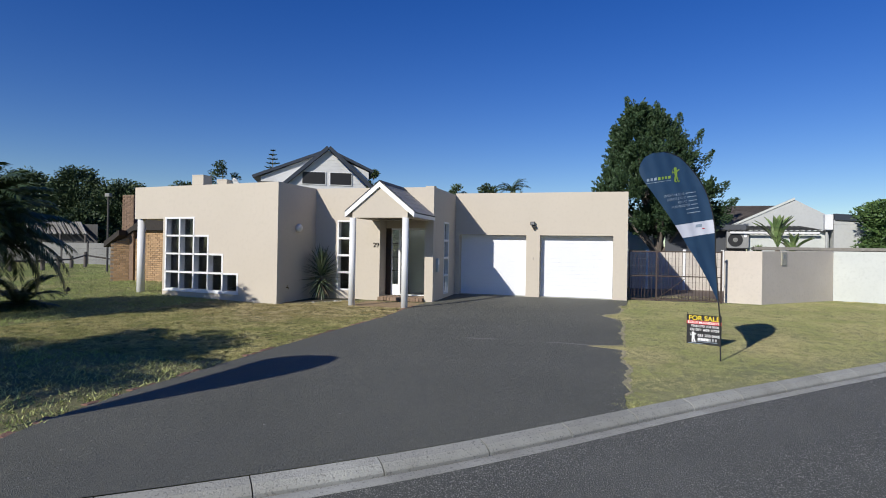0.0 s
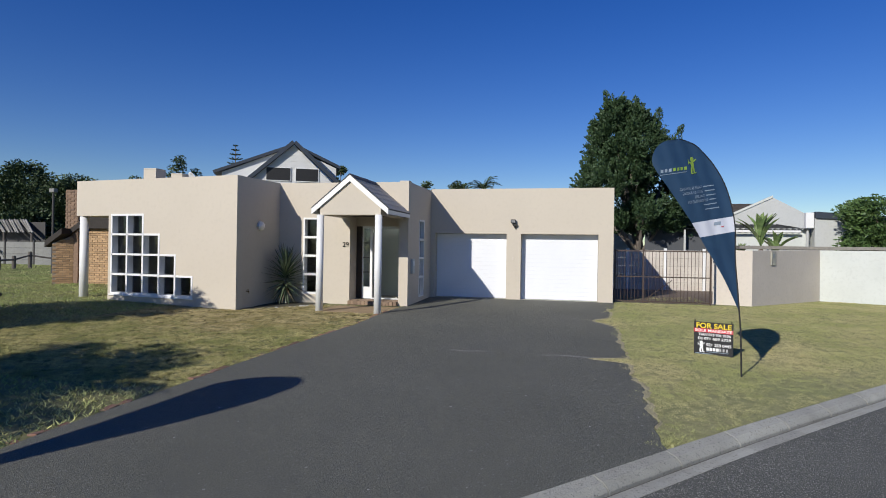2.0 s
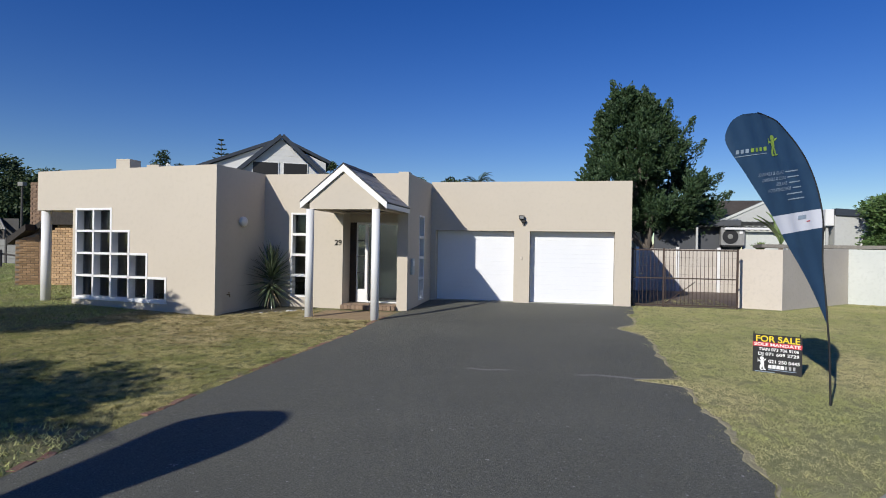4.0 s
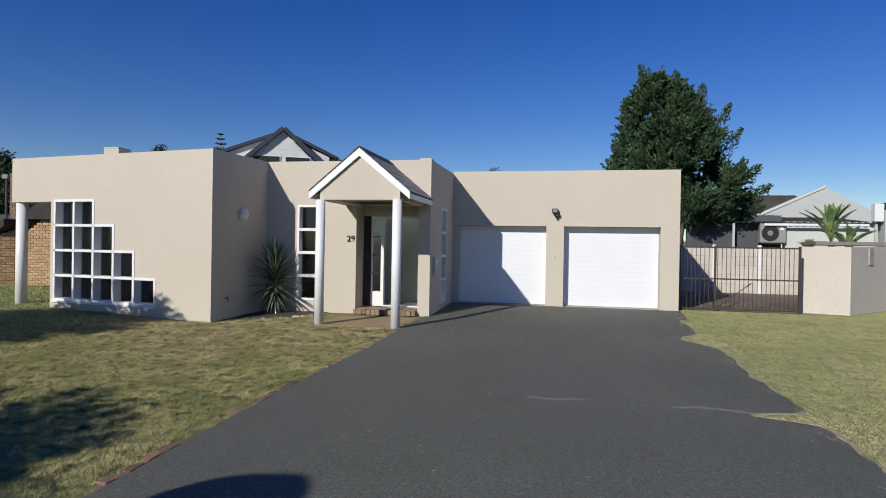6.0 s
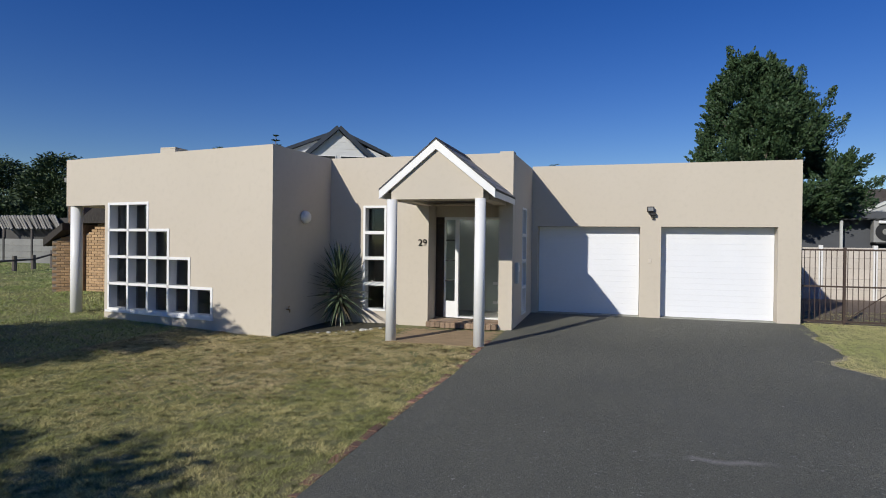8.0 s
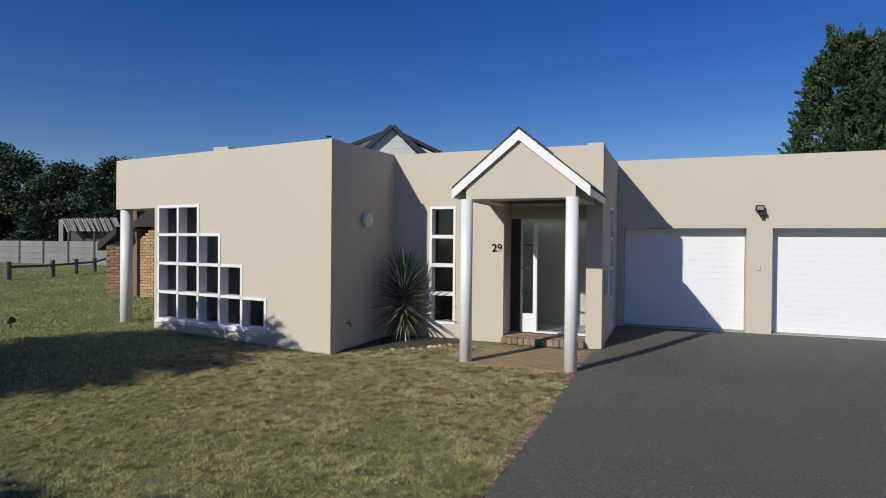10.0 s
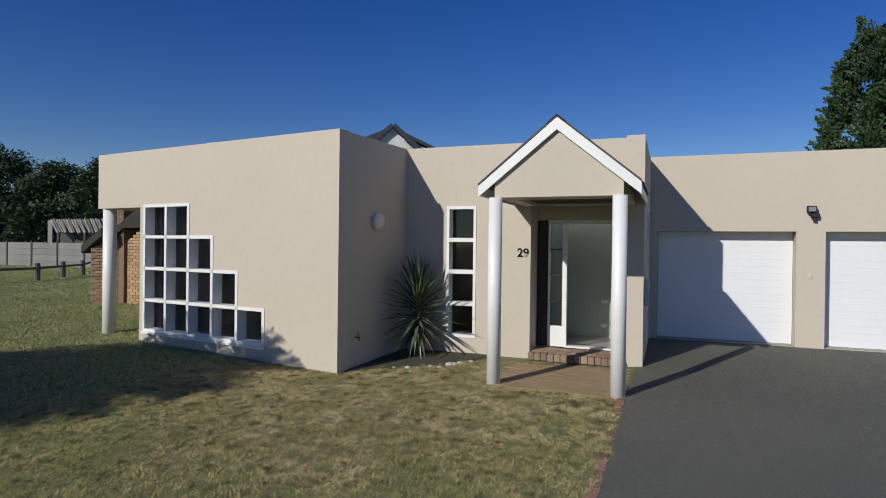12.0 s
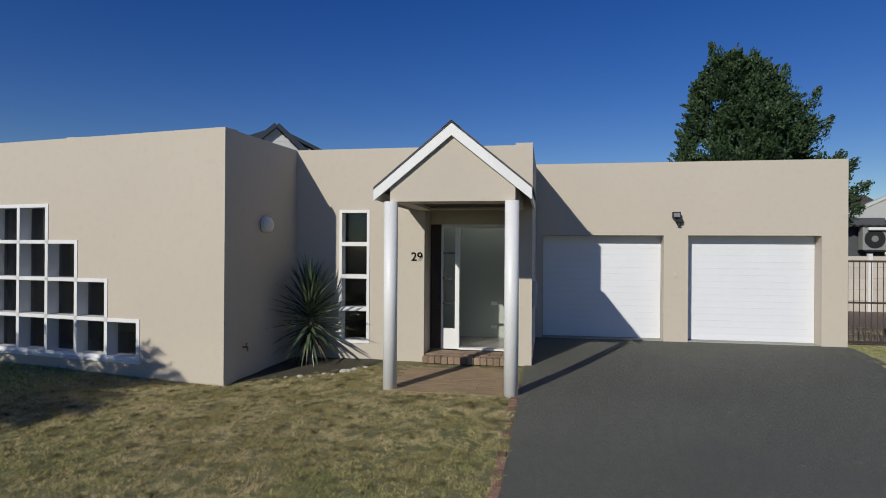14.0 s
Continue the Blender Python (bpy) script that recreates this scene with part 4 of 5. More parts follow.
plumes(main_tree, [((-1.1, 0, 7.0), (-1.72, 0, 9.1), 0.30), ((-0.9, 0.2, 7.4), (-1.0, 0, 8.7), 0.34), ((-0.3, 0, 7.2), (-0.3, 0, 8.75), 0.36), ((0.5, 0, 6.6), (0.75, 0, 8.2), 0.34),
                   ((0.9, -0.3, 5.9), (1.75, -0.2, 7.3), 0.30), ((1.2, 0, 5.2), (2.25, 0, 6.3), 0.30), ((1.6, -0.3, 4.0), (2.9, -0.3, 4.75), 0.36), ((1.9, -0.4, 3.3), (3.3, -0.3, 4.0), 0.34),
                   ((1.7, -0.5, 2.8), (3.0, -0.4, 3.2), 0.32), ((-1.6, -0.3, 6.0), (-2.45, -0.2, 7.2), 0.28), ((-1.9, -0.4, 4.8), (-2.8, -0.3, 5.7), 0.32), ((-2.0, -0.4, 4.0), (-2.9, -0.3, 4.7), 0.32)], 12)

def background_tree(label, at, height, radius, seed, n=260, group="trees behind the plots"):
    h = height
    t = broad_tree("background_tree", label, at, h, [(h * 0.12, radius * 0.75), (h * 0.35, radius), (h * 0.65, radius * 0.85), (h * 0.88, radius * 0.45), (h, radius * 0.12)],
                   (0, 0), n, 110, 0.34, radius * 0.105, LEAF_FAR, seed, 0.25, 4)
    return tagged(t, group=group)

for k, (x, y, h, r) in enumerate(((-74, 46, 10.5, 5.5), (-66, 45, 10.8, 5.0), (-58.5, 46, 9.0, 4.6), (-52, 46, 8.9, 4.4), (-46.5, 46, 7.6, 4.2), (-41, 48, 7.6, 4.0),
                                  (-62, 41, 6.0, 4.0), (-53, 41.5, 5.0, 3.6), (-47, 42, 4.6, 3.2), (-82, 44, 10.0, 6.0), (-36, 50, 7.0, 4.0))):
    background_tree("dark green leafy tree behind the concrete fence", (x, y, -0.1), h, r, 60 + k)
for k, (x, y, h, r) in enumerate(((-45.3, 60, 11.6, 3.2), (-25.4, 58, 10.1, 1.7), (-16.1, 60, 8.75, 2.3), (-13.3, 60, 8.75, 2.4))):
    background_tree("distant green tree showing above the roof", (x, y, -0.1), h, r, 80 + k, 70, "trees beyond the roof")
shrub = broad_tree("background_tree", "bright green spreading shrub tree behind the white wall", (11.0, 27.6, 0), 4.0, [(1.2, 1.3), (2.0, 1.7), (2.6, 1.6), (3.0, 2.1), (3.5, 2.0), (3.8, 1.0)],
                   (0, 0), 150, 150, 0.17, 0.2, LEAF_SHRUB, 95, 0.1, 5)
tagged(shrub, group="trees over the garden wall")

# ---- norfolk pine far behind ----
pine = thing("norfolk_pine", "slender Norfolk pine with tiered branches, far off", "tree", (-38.8, 60, 0))
bm = bmesh.new()
rod(bm, (0, 0, -0.2), (0, 0, 13.0), 0.2, 0.03, 8)
part("trunk", bm, BARK, pine)
rng = np.random.default_rng(3)
V = []
for k in range(9):
    z = 12.9 - k * 0.52
    r = 0.25 + 0.16 * k
    for m in range(7):
        a = m * 2 * math.pi / 7 + k
        c = np.stack([np.linspace(0, r, 14) * math.cos(a), np.linspace(0, r, 14) * math.sin(a), z + np.linspace(0, 0.18 * r, 14)], 1)
        V.append(leaves_at(np.repeat(c, 4, 0), np.tile(np.array((math.cos(a), math.sin(a), 0.4)), (56, 1)), 0.2, 0.1, rng, 0.5))
part("crown", tri_mesh("crown", np.concatenate(V), 4, LEAF_FAR), None, pine)

# ---- palms at the left of the lawn ----
def frond_mesh(length, droop, seed):
    rng = np.random.default_rng(seed)
    n = 46
    s = np.linspace(0, 1, n)
    th = 0.9 - droop * s ** 1.3
    dx = np.cumsum(np.cos(th)) * length / n
    dz = np.cumsum(np.sin(th)) * length / n
    P = np.stack([dx, np.zeros(n), dz], 1)
    T = unit(np.gradient(P, axis=0))
    quads = []
    for k in range(4, n):
        w = 0.62 * math.sin(min(1, 0.12 + s[k]) * math.pi * 0.86) + 0.1
        for sg in (-1, 1):
            for q in range(2):
                d = unit(np.array((T[k, 0] * 0.75, sg * 1.0, T[k, 2] * 0.75 - 0.25)) + rng.normal(0, 0.08, 3))
                p = P[k] + (P[k] - P[k - 1]) * 0.5 * q
                e = p + d * w * rng.uniform(0.85, 1.1)
                m = (p + e) / 2
                wv = T[k] * 0.022
                quads.append([p, m + wv, e + np.array((0, 0, -0.06)), m - wv])
    for k in range(n - 1):
        wv = np.array((0, 0.022 * (1 - s[k]) + 0.004, 0))
        quads.append([P[k] - wv, P[k + 1] - wv, P[k + 1] + wv, P[k] + wv])
    return tri_mesh("frond", np.array(quads), 4, LEAF_PALM)

FRONDS = [frond_mesh(L, d, 7 + k) for k, (L, d) in enumerate(((3.3, 1.3), (3.4, 1.8), (3.1, 2.3), (2.9, 0.9)))]
def palm(label, at, trunk, scale, n, seed, group="palms on the lawn"):
    t = thing("palm_tree", label, "palm", at, group=group)
    bm = bmesh.new()
    limb(bm, [Vector((0, 0, -0.2)), Vector((0, 0, trunk * 0.5)), Vector((0, 0, trunk))], 0.26, 0.2)
    part("trunk", bm, BARK, t)
    r = random.Random(seed)
    for k in range(n):
        f = new("frond", FRONDS[k % 4])
        f.parent = t
        f.matrix_local = Matrix.Translation((0, 0, trunk)) @ Euler((0, radians(r.uniform(-28, 26)), k * 2.39996 + r.uniform(-0.2, 0.2))).to_matrix().to_4x4() @ Matrix.Diagonal((scale, scale, scale, 1))
    return t

palm("slender palm top showing above the flat roof", (-10.7, 60, -0.1), 7.9, 0.62, 22, 5, "trees beyond the roof")
palm("date palm with arching dark green fronds on the lawn", (-15.65, 9.5, -0.15), 1.5, 0.90, 140, 1)
palm("low date palm with arching fronds beside the kerb", (-10.4, 2.2, -0.17), 1.35, 1.02, 60, 2)
cy = thing("cycad", "low dark green cycad growing on the lawn", "plant", (-15.4, 11.3, -0.13))
for k in range(44):
    f = new("frond", FRONDS[k % 4])
    f.parent = cy
    f.matrix_local = Euler((0, radians(-30 + 20 * (k % 4)), k * 2.39996)).to_matrix().to_4x4() @ Matrix.Diagonal((0.37, 0.37, 0.34, 1))

# ---- yucca by the entrance, pale stones before it ----
yucca = thing("yucca", "spiky green yucca against the plaster wall", "plant", (-9.6, 16.9, -0.14))
bm = bmesh.new()
limb(bm, [Vector((0, 0, -0.1)), Vector((0.02, 0, 0.45)), Vector((0, 0, 0.9))], 0.07, 0.05)
part("stem", bm, BARK, yucca)
def spike(length, width, sag, material):
    n = 7
    s = np.linspace(0, 1, n)
    x = length * s
    z = -sag * length * s ** 2
    w = width * np.array((0.6, 0.95, 1.0, 0.9, 0.7, 0.4, 0.03))
    q = []
    for k in range(n - 1):
        for sg in (-1, 1):
            lift = 0.25
            q.append([(x[k], 0, z[k]), (x[k + 1], 0, z[k + 1]), (x[k + 1], sg * w[k + 1], z[k + 1] + w[k + 1] * lift), (x[k], sg * w[k], z[k] + w[k] * lift)])
    return tri_mesh("leaf", np.array(q, dtype=float), 4, material)
SPIKES = [spike(0.74, 0.025, 0.03, LEAF_YUCCA), spike(0.84, 0.026, 0.07, LEAF_YUCCA), spike(0.72, 0.024, 0.16, LEAF_YUCCA)]
DRY = [spike(0.62, 0.021, 0.35, LEAF_YUCCA), spike(0.56, 0.018, 0.25, LEAF_DRY)]
r = random.Random(8)
for k in range(170):
    f = k / 169
    el = 84 - 134 * f + r.uniform(-7, 7)
    m = SPIKES[k % 3] if f < 0.82 else DRY[k % 2]
    o = new("leaf", m)
    o.parent = yucca
    h = 1.1 - 0.62 * f
    o.matrix_local = Matrix.Translation((0, 0, h)) @ Euler((r.uniform(-0.3, 0.3), radians(-el), k * 2.39996)).to_matrix().to_4x4()
STONE = mat("white_stone", (0.66, 0.65, 0.61), (0.5, 0.49, 0.45), 8, (0.4, 0.38, 0.34), 30, 0.9, bump=0.4)
for k, (x, y, s) in enumerate(((-9.36, 15.95, 0.06), (-9.24, 16.02, 0.045), (-9.1, 16.08, 0.07), (-8.92, 16.17, 0.05), (-8.8, 16.3, 0.065), (-8.7, 16.42, 0.045), (-8.64, 16.52, 0.05), (-9.55, 15.86, 0.05), (-9.72, 15.78, 0.045), (-8.6, 16.62, 0.06))):
    st = thing("stone", "white garden stone edging the plant bed", "stone", (x + 0.05 * math.sin(k * 7.1), y + 0.07 * math.sin(k * 3.7), base_z(x, y) + 0.004), k * 50, "white edging stones")
    bm = bmesh.new()
    bmesh.ops.create_icosphere(bm, subdivisions=2, radius=s * (0.85 + 0.3 * math.sin(k * 5.3)))
    for v in bm.verts:
        v.co *= 1 + 0.3 * noise.noise(v.co * 14 + Vector((k, 0, 0)))
        v.co.z *= 0.6
    part("rock", bm, STONE, st)

BED = mat("bare_soil", (0.075, 0.066, 0.042), (0.048, 0.045, 0.03), 4, (0.13, 0.125, 0.075), 40, 0.95, bump=0.8, bscale=45, flo=0.55, fhi=0.75)
bm = bmesh.new()
BED_RIM = [(-10.21, 15.45), (-9.75, 15.82), (-9.3, 16.0), (-8.85, 16.3), (-8.55, 16.75), (-8.4, 17.315), (-10.04, 17.315)]
bed_vs = [bm.verts.new((x, y, base_z(x, y) + 0.008)) for x, y in BED_RIM]
mid = bm.verts.new((-9.5, 16.7, base_z(-9.5, 16.7) + 0.03))
for k in range(len(bed_vs)):
    bm.faces.new((bed_vs[k], bed_vs[(k + 1) % len(bed_vs)], mid))
bmesh.ops.subdivide_edges(bm, edges=bm.edges[:], cuts=5, use_grid_fill=True)
for v in bm.verts:
    v.co.z = base_z(v.co.x, v.co.y) + 0.012 + 0.012 * noise.noise(v.co * 5)
setting("plant_bed", bm, BED, "dark bare soil bed against the house", "soil", True)

# ---- feather banners and sale board ----
NAVY = mat("banner_navy", (0.016, 0.044, 0.095), (0.020, 0.052, 0.108), 1.5, (0.028, 0.068, 0.128), 5, 0.5, flo=0.5, fhi=0.9)
SAILWHITE = mat("banner_white", (0.62, 0.64, 0.72), (0.56, 0.58, 0.66), 2, rough=0.7)
LIME = mat("banner_lime", (0.24, 0.36, 0.05), (0.20, 0.31, 0.045), 5, rough=0.6)
PALETEXT = mat("banner_print", (0.26, 0.32, 0.40), (0.22, 0.28, 0.35), 5, rough=0.7)
def smooth_line(pts, times=3):
    """Rounds a polyline off by cutting its corners."""
    for _ in range(times):
        out = [pts[0]]
        for (x0, z0), (x1, z1) in zip(pts, pts[1:]):
            out += [(x0 * 0.75 + x1 * 0.25, z0 * 0.75 + z1 * 0.25), (x0 * 0.25 + x1 * 0.75, z0 * 0.25 + z1 * 0.75)]
        pts = out + [pts[-1]]
    return pts
POLE_PTS = smooth_line([(0, -0.05), (0, 0.5), (-0.03, 0.94), (-0.06, 1.4), (-0.085, 1.95), (-0.14, 2.35), (-0.25, 2.78), (-0.47, 3.12), (-0.68, 3.31), (-0.86, 3.385), (-1.0, 3.40)])
LEFT_PTS = smooth_line([(-0.03, 0.94), (-0.28, 1.43), (-0.66, 2.0), (-0.82, 2.22), (-1.06, 2.54), (-1.40, 2.95), (-1.45, 3.12), (-1.36, 3.29), (-1.18, 3.385), (-1.0, 3.398)])
def sail_x_right(z):
    return float(np.interp(z, [p[1] for p in POLE_PTS], [p[0] for p in POLE_PTS]))
def sail_x_left(z):
    return float(np.interp(z, [p[1] for p in LEFT_PTS], [p[0] for p in LEFT_PTS]))
def sail_y(x, z):
    return 0.05 * math.sin(x * 4 + z * 1.1) + 0.018 * math.sin(z * 5 + x * 3) + 0.007 * math.sin(x * 26 + z * 9)
SLANT = 0.17
def sail_bend(bm, off):
    """Lays a flat drawing in x and z onto the bellied cloth, sloping with the print."""
    for v in bm.verts:
        v.co.z += SLANT * (v.co.x + 0.4)
        v.co.y += sail_y(v.co.x, v.co.z) + off
    return bm
def sail_patch(x0, x1, z0, z1, off, nx=6, nz=2):
    bm = bmesh.new()
    vs = [[bm.verts.new((x0 + (x1 - x0) * i / nx, 0, z0 + (z1 - z0) * j / nz)) for i in range(nx + 1)] for j in range(nz + 1)]
    for j in range(nz):
        for i in range(nx):
            bm.faces.new((vs[j][i], vs[j][i + 1], vs[j + 1][i + 1], vs[j + 1][i]))
    return sail_bend(bm, off)
def blob(bm, cx, cz, rx, rz, tilt=0.0, lift=0.0, n=12):
    """A flat ellipse in x and z."""
    ca, sa = math.cos(tilt), math.sin(tilt)
    bm.faces.new([bm.verts.new((cx + rx * math.cos(k * 2 * math.pi / n) * ca - rz * math.sin(k * 2 * math.pi / n) * sa, -lift,
                                cz + rx * math.cos(k * 2 * math.pi / n) * sa + rz * math.sin(k * 2 * math.pi / n) * ca)) for k in range(n)])
def upright_emblem(bm, cx, cz, h, flip=1):
    """A plain upright shape of ellipses: head, body, two limbs, two feet and a tail."""
    for k, (dx, dz, rx, rz, ti) in enumerate(((0.0, 0.36, 0.13, 0.14, 0), (0.02, 0.06, 0.12, 0.26, 0.1), (0.18, 0.26, 0.15, 0.045, 0.6), (-0.15, 0.17, 0.13, 0.045, -0.3), (-0.26, 0.22, 0.02, 0.17, 0),
                                              (-0.07, -0.27, 0.07, 0.2, -0.12), (0.11, -0.27, 0.065, 0.2, 0.2), (-0.02, -0.46, 0.1, 0.04, 0), (0.2, -0.45, 0.1, 0.04, 0))):
        blob(bm, cx + flip * dx * h, cz + dz * h, rx * h, rz * h, flip * ti, 0.0003 * k)
    return bm
def mirrored_words(body, right, left, z, height, parent, material):
    """Lettering seen from the back of the cloth: it runs from right to left."""
    cu = bpy.data.curves.new("lettering", "FONT")
    cu.body, cu.size = body, height
    src = bpy.data.objects.new("lettering", cu)
    scene.collection.objects.link(src)
    bpy.context.view_layer.update()
    me = bpy.data.meshes.new_from_object(src)
    bpy.data.objects.remove(src)
    bm = bmesh.new()
    bm.from_mesh(me)
    bpy.data.meshes.remove(me)
    far = max(v.co.x for v in bm.verts)
    for v in bm.verts:
        v.co = Vector((right - (right - left) * v.co.x / far, 0, z + v.co.y))
    part("lettering", sail_bend(bm, -0.006), material, parent)

def banner(at, turn, label):
    t = thing("feather_banner", label, "banner", at, turn, "feather banners on the lawn")
    cu = bpy.data.curves.new("pole", "CURVE")
    cu.dimensions, cu.bevel_depth, cu.bevel_resolution = "3D", 0.013, 2
    sp = cu.splines.new("POLY")
    sp.points.add(len(POLE_PTS) - 1)
    for q, (x, z) in zip(sp.points, POLE_PTS):
        q.co, q.radius = (x, sail_y(x, z) * min(1, max(0, z)), z, 1), 1 - 0.12 * z
    cu.materials.append(BLACK)
    po = new("pole", cu)
    po.parent = t
    tagged(po, "thin black pole bent over at the top")
    def strip(za, zb, material, name):
        bm = bmesh.new()
        last = None
        nz = max(2, int((zb - za) / 0.03))
        for j in range(nz + 1):
            z = za + (zb - za) * j / nz
            sl = SLANT * min(1, max(0, (z - 0.95) / 0.6)) * min(1, max(0, (3.35 - z) / 0.7))
            b = sail_x_right(z)
            a = sail_x_left(z)
            for _ in range(8):
                a = sail_x_left(z + sl * (a - b))
            cur = []
            for i in range(19):
                x = a + (b - a) * i / 18
                q = z + sl * (x - b)
                cur.append(bm.verts.new((x, sail_y(x, q), q)))
            if last:
                for i in range(18):
                    bm.faces.new((last[i], last[i + 1], cur[i + 1], cur[i]))
            last = cur
        return part(name, mesh_of(bm, name, material, True), None, t)
    strip(0.945, 2.10, NAVY, "sail_foot")
    strip(2.10, 2.32, SAILWHITE, "sail_band")
    strip(2.32, 3.396, NAVY, "sail")
    part("emblem", sail_bend(upright_emblem(bmesh.new(), -0.80, 3.10, 0.25), -0.006), LIME, t, "lime green printed emblem")
    for k in range(7):
        x1 = -0.90 - k * 0.062
        part("name_bar", sail_patch(x1 - 0.04, x1, 3.05, 3.095, -0.006, 2), LIME if k < 4 else PALETEXT, t)
    part("name_rule", sail_patch(-1.32, -0.90, 3.015, 3.023, -0.006), PALETEXT, t)
    for k, (a, b, words) in enumerate(((-1.02, -0.44, "SALES & LEASING"), (-0.97, -0.43, "SALES & LEASING"), (-0.77, -0.42, "SALES"), (-0.88, -0.41, "REPRESENTATION"), (-0.62, -0.40, ""), (-0.60, -0.37, ""))):
        z = 2.755 - k * 0.066
        if words:
            m = b + (a - b) * (0.36 if k < 2 else 0.52 if k == 2 else 0.3)
            mirrored_words(words, m, a, z, 0.054, t, PALETEXT)
            b = m + 0.025
            part("print_line", sail_patch(b, (-0.44, -0.43, -0.42, -0.41)[k], z + 0.012, z + 0.025, -0.006, 3), PALETEXT, t)
        else:
            part("print_line", sail_patch(a, b, z + 0.012, z + 0.025, -0.006, 3), PALETEXT, t)
    part("band_mark", sail_patch(-0.44, -0.34, 2.19, 2.235, -0.006, 3), PALETEXT, t)
    part("band_mark", sail_patch(-0.33, -0.28, 2.15, 2.16, -0.006, 3), SIGNRED, t)
    return t
SIGNRED = mat("sign_red", (0.60, 0.04, 0.06), (0.55, 0.035, 0.05), 5, rough=0.5)
banner((1.28, 10.0, -0.19), 20, "navy blue feather banner with a white band on the grass")
banner((-6.50, 1.92, -0.18), -10, "navy blue feather banner near the kerb")

SIGNBLACK = mat("sign_black", (0.010, 0.010, 0.012), (0.014, 0.014, 0.016), 5, rough=0.5)
YELLOW = mat("sign_yellow", (0.80, 0.62, 0.02), (0.76, 0.58, 0.02), 5, rough=0.5)
SIGNGREY = mat("sign_grey", (0.40, 0.40, 0.41), (0.36, 0.36, 0.37), 5, rough=0.5)
SIGNWHITE = mat("sign_white", (0.85, 0.85, 0.85), (0.8, 0.8, 0.8), 5, rough=0.5)
board = thing("sale_board", "black for-sale board on thin stakes in the grass", "sign", (1.26, 11.78, -0.19), math.degrees(math.atan2(-0.26, 0.56)))
W, H0, H1 = 0.32, 0.0, 0.58
part("panel", box(bmesh.new(), -W, W, 0, 0.012, H0, H1, 0.003), SIGNBLACK, board)
for xx in (-W + 0.01, W - 0.03):
    bm = bmesh.new()
    rod(bm, (xx, 0.02, -0.25), (xx, 0.02, H1 + 0.04), 0.008, None, 8)
    part("stake", bm, BLACK, board)
part("red_strip", box(bmesh.new(), -W, W, -0.003, -0.0005, 0.40, 0.465), SIGNRED, board)
def board_text(body, x, z, size, material):
    o = text_part("lettering", body, size, board, material, pose(x, -0.006, z, 90, 0, 0), "LEFT", 0.001)
    o.data.offset = size * 0.018
    return o
def fit_text(o, width):
    bpy.context.view_layer.update()
    w = o.dimensions.x
    if w > 0:
        o.scale.x = width / w
fit_text(board_text("FOR SALE", -0.285, 0.475, 0.125, YELLOW), 0.57)
fit_text(board_text("SOLE MANDATE", -0.30, 0.412, 0.062, SIGNWHITE), 0.60)
fit_text(board_text("TIAN 073 706 9106", -0.24, 0.342, 0.062, SIGNWHITE), 0.52)
fit_text(board_text("DJ 071 609 2729", -0.25, 0.272, 0.062, SIGNWHITE), 0.53)
fit_text(board_text("021 250 0445", -0.11, 0.165, 0.068, SIGNWHITE), 0.40)
bm = upright_emblem(bmesh.new(), -0.195, 0.15, 0.2, 1)
for v in bm.verts:
    v.co.y -= 0.002
part("emblem", bm, SIGNWHITE, board, "white printed emblem")
for k in range(7):
    part("name_bar", box(bmesh.new(), -0.11 + k * 0.053, -0.11 + k * 0.053 + (0.043 if k < 4 else 0.03), -0.003, -0.0005, 0.085, 0.137), SIGNWHITE if k < 4 else SIGNGREY, board)
part("small_print", box(bmesh.new(), -0.11, 0.25, -0.003, -0.0005, 0.06, 0.07), PALETEXT, board)
part("small_print", box(bmesh.new(), -0.29, -0.02, -0.003, -0.0005, 0.022, 0.034), PALETEXT, board)

# ---- brick barbecue house at the left ----
annex = thing("brick_annex", "yellow-brown face-brick outbuilding with a dark roof and chimney", "outbuilding")
def brick_wall(a, b, z0, top_at, parent, name):
    """Courses of bricks on a mortar wall from plan point a to b, the outer face to the right of a->b."""
    a, b = Vector(a), Vector(b)
    u = (b - a).normalized()
    n = Vector((u.y, -u.x))
    L = (b - a).length
    yaw = math.degrees(math.atan2(u.y, u.x))
    bm = bmesh.new()
    P = [a - n * 0.012, b - n * 0.012, b - n * 0.2, a - n * 0.2]
    lo = [bm.verts.new((p.x, p.y, z0 - 0.3)) for p in P]
    hi = [bm.verts.new((p.x, p.y, top_at(s))) for p, s in zip(P, (0, L, L, 0))]
    bm.faces.new(lo)
    bm.faces.new(hi)
    for i in range(4):
        bm.faces.new((lo[i], lo[(i + 1) % 4], hi[(i + 1) % 4], hi[i]))
    w = part(name, bm, MORTAR, parent)
    j = 0
    while z0 + j * 0.086 < 3.4:
        z = z0 + j * 0.086 + 0.038
        s = 0.11 + (0.115 if j % 2 else 0)
        while s < L - 0.09:
            if z + 0.04 < top_at(s):
                o = new("brick", BRICKM)
                o.parent = w
                p = a + u * s
                o.matrix_local = pose(p.x, p.y, z, 0, 0, yaw + rnd.uniform(-0.6, 0.6))
            s += 0.23
        j += 1
    return w
BRICKM = mesh_of(box(bmesh.new(), -0.109, 0.109, -0.012, 0.05, -0.037, 0.037, 0.004), "brick", BRICK)
brick_wall((-20.76, 19.45), (-20.15, 19.98), -0.05, lambda s: 1.62 + s * 0.42, annex, "flank_wall")
brick_wall((-20.13, 20.0), (-16.5, 20.0), -0.05, lambda s: min(2.42, 1.85 + s * 0.6), annex, "front_wall")
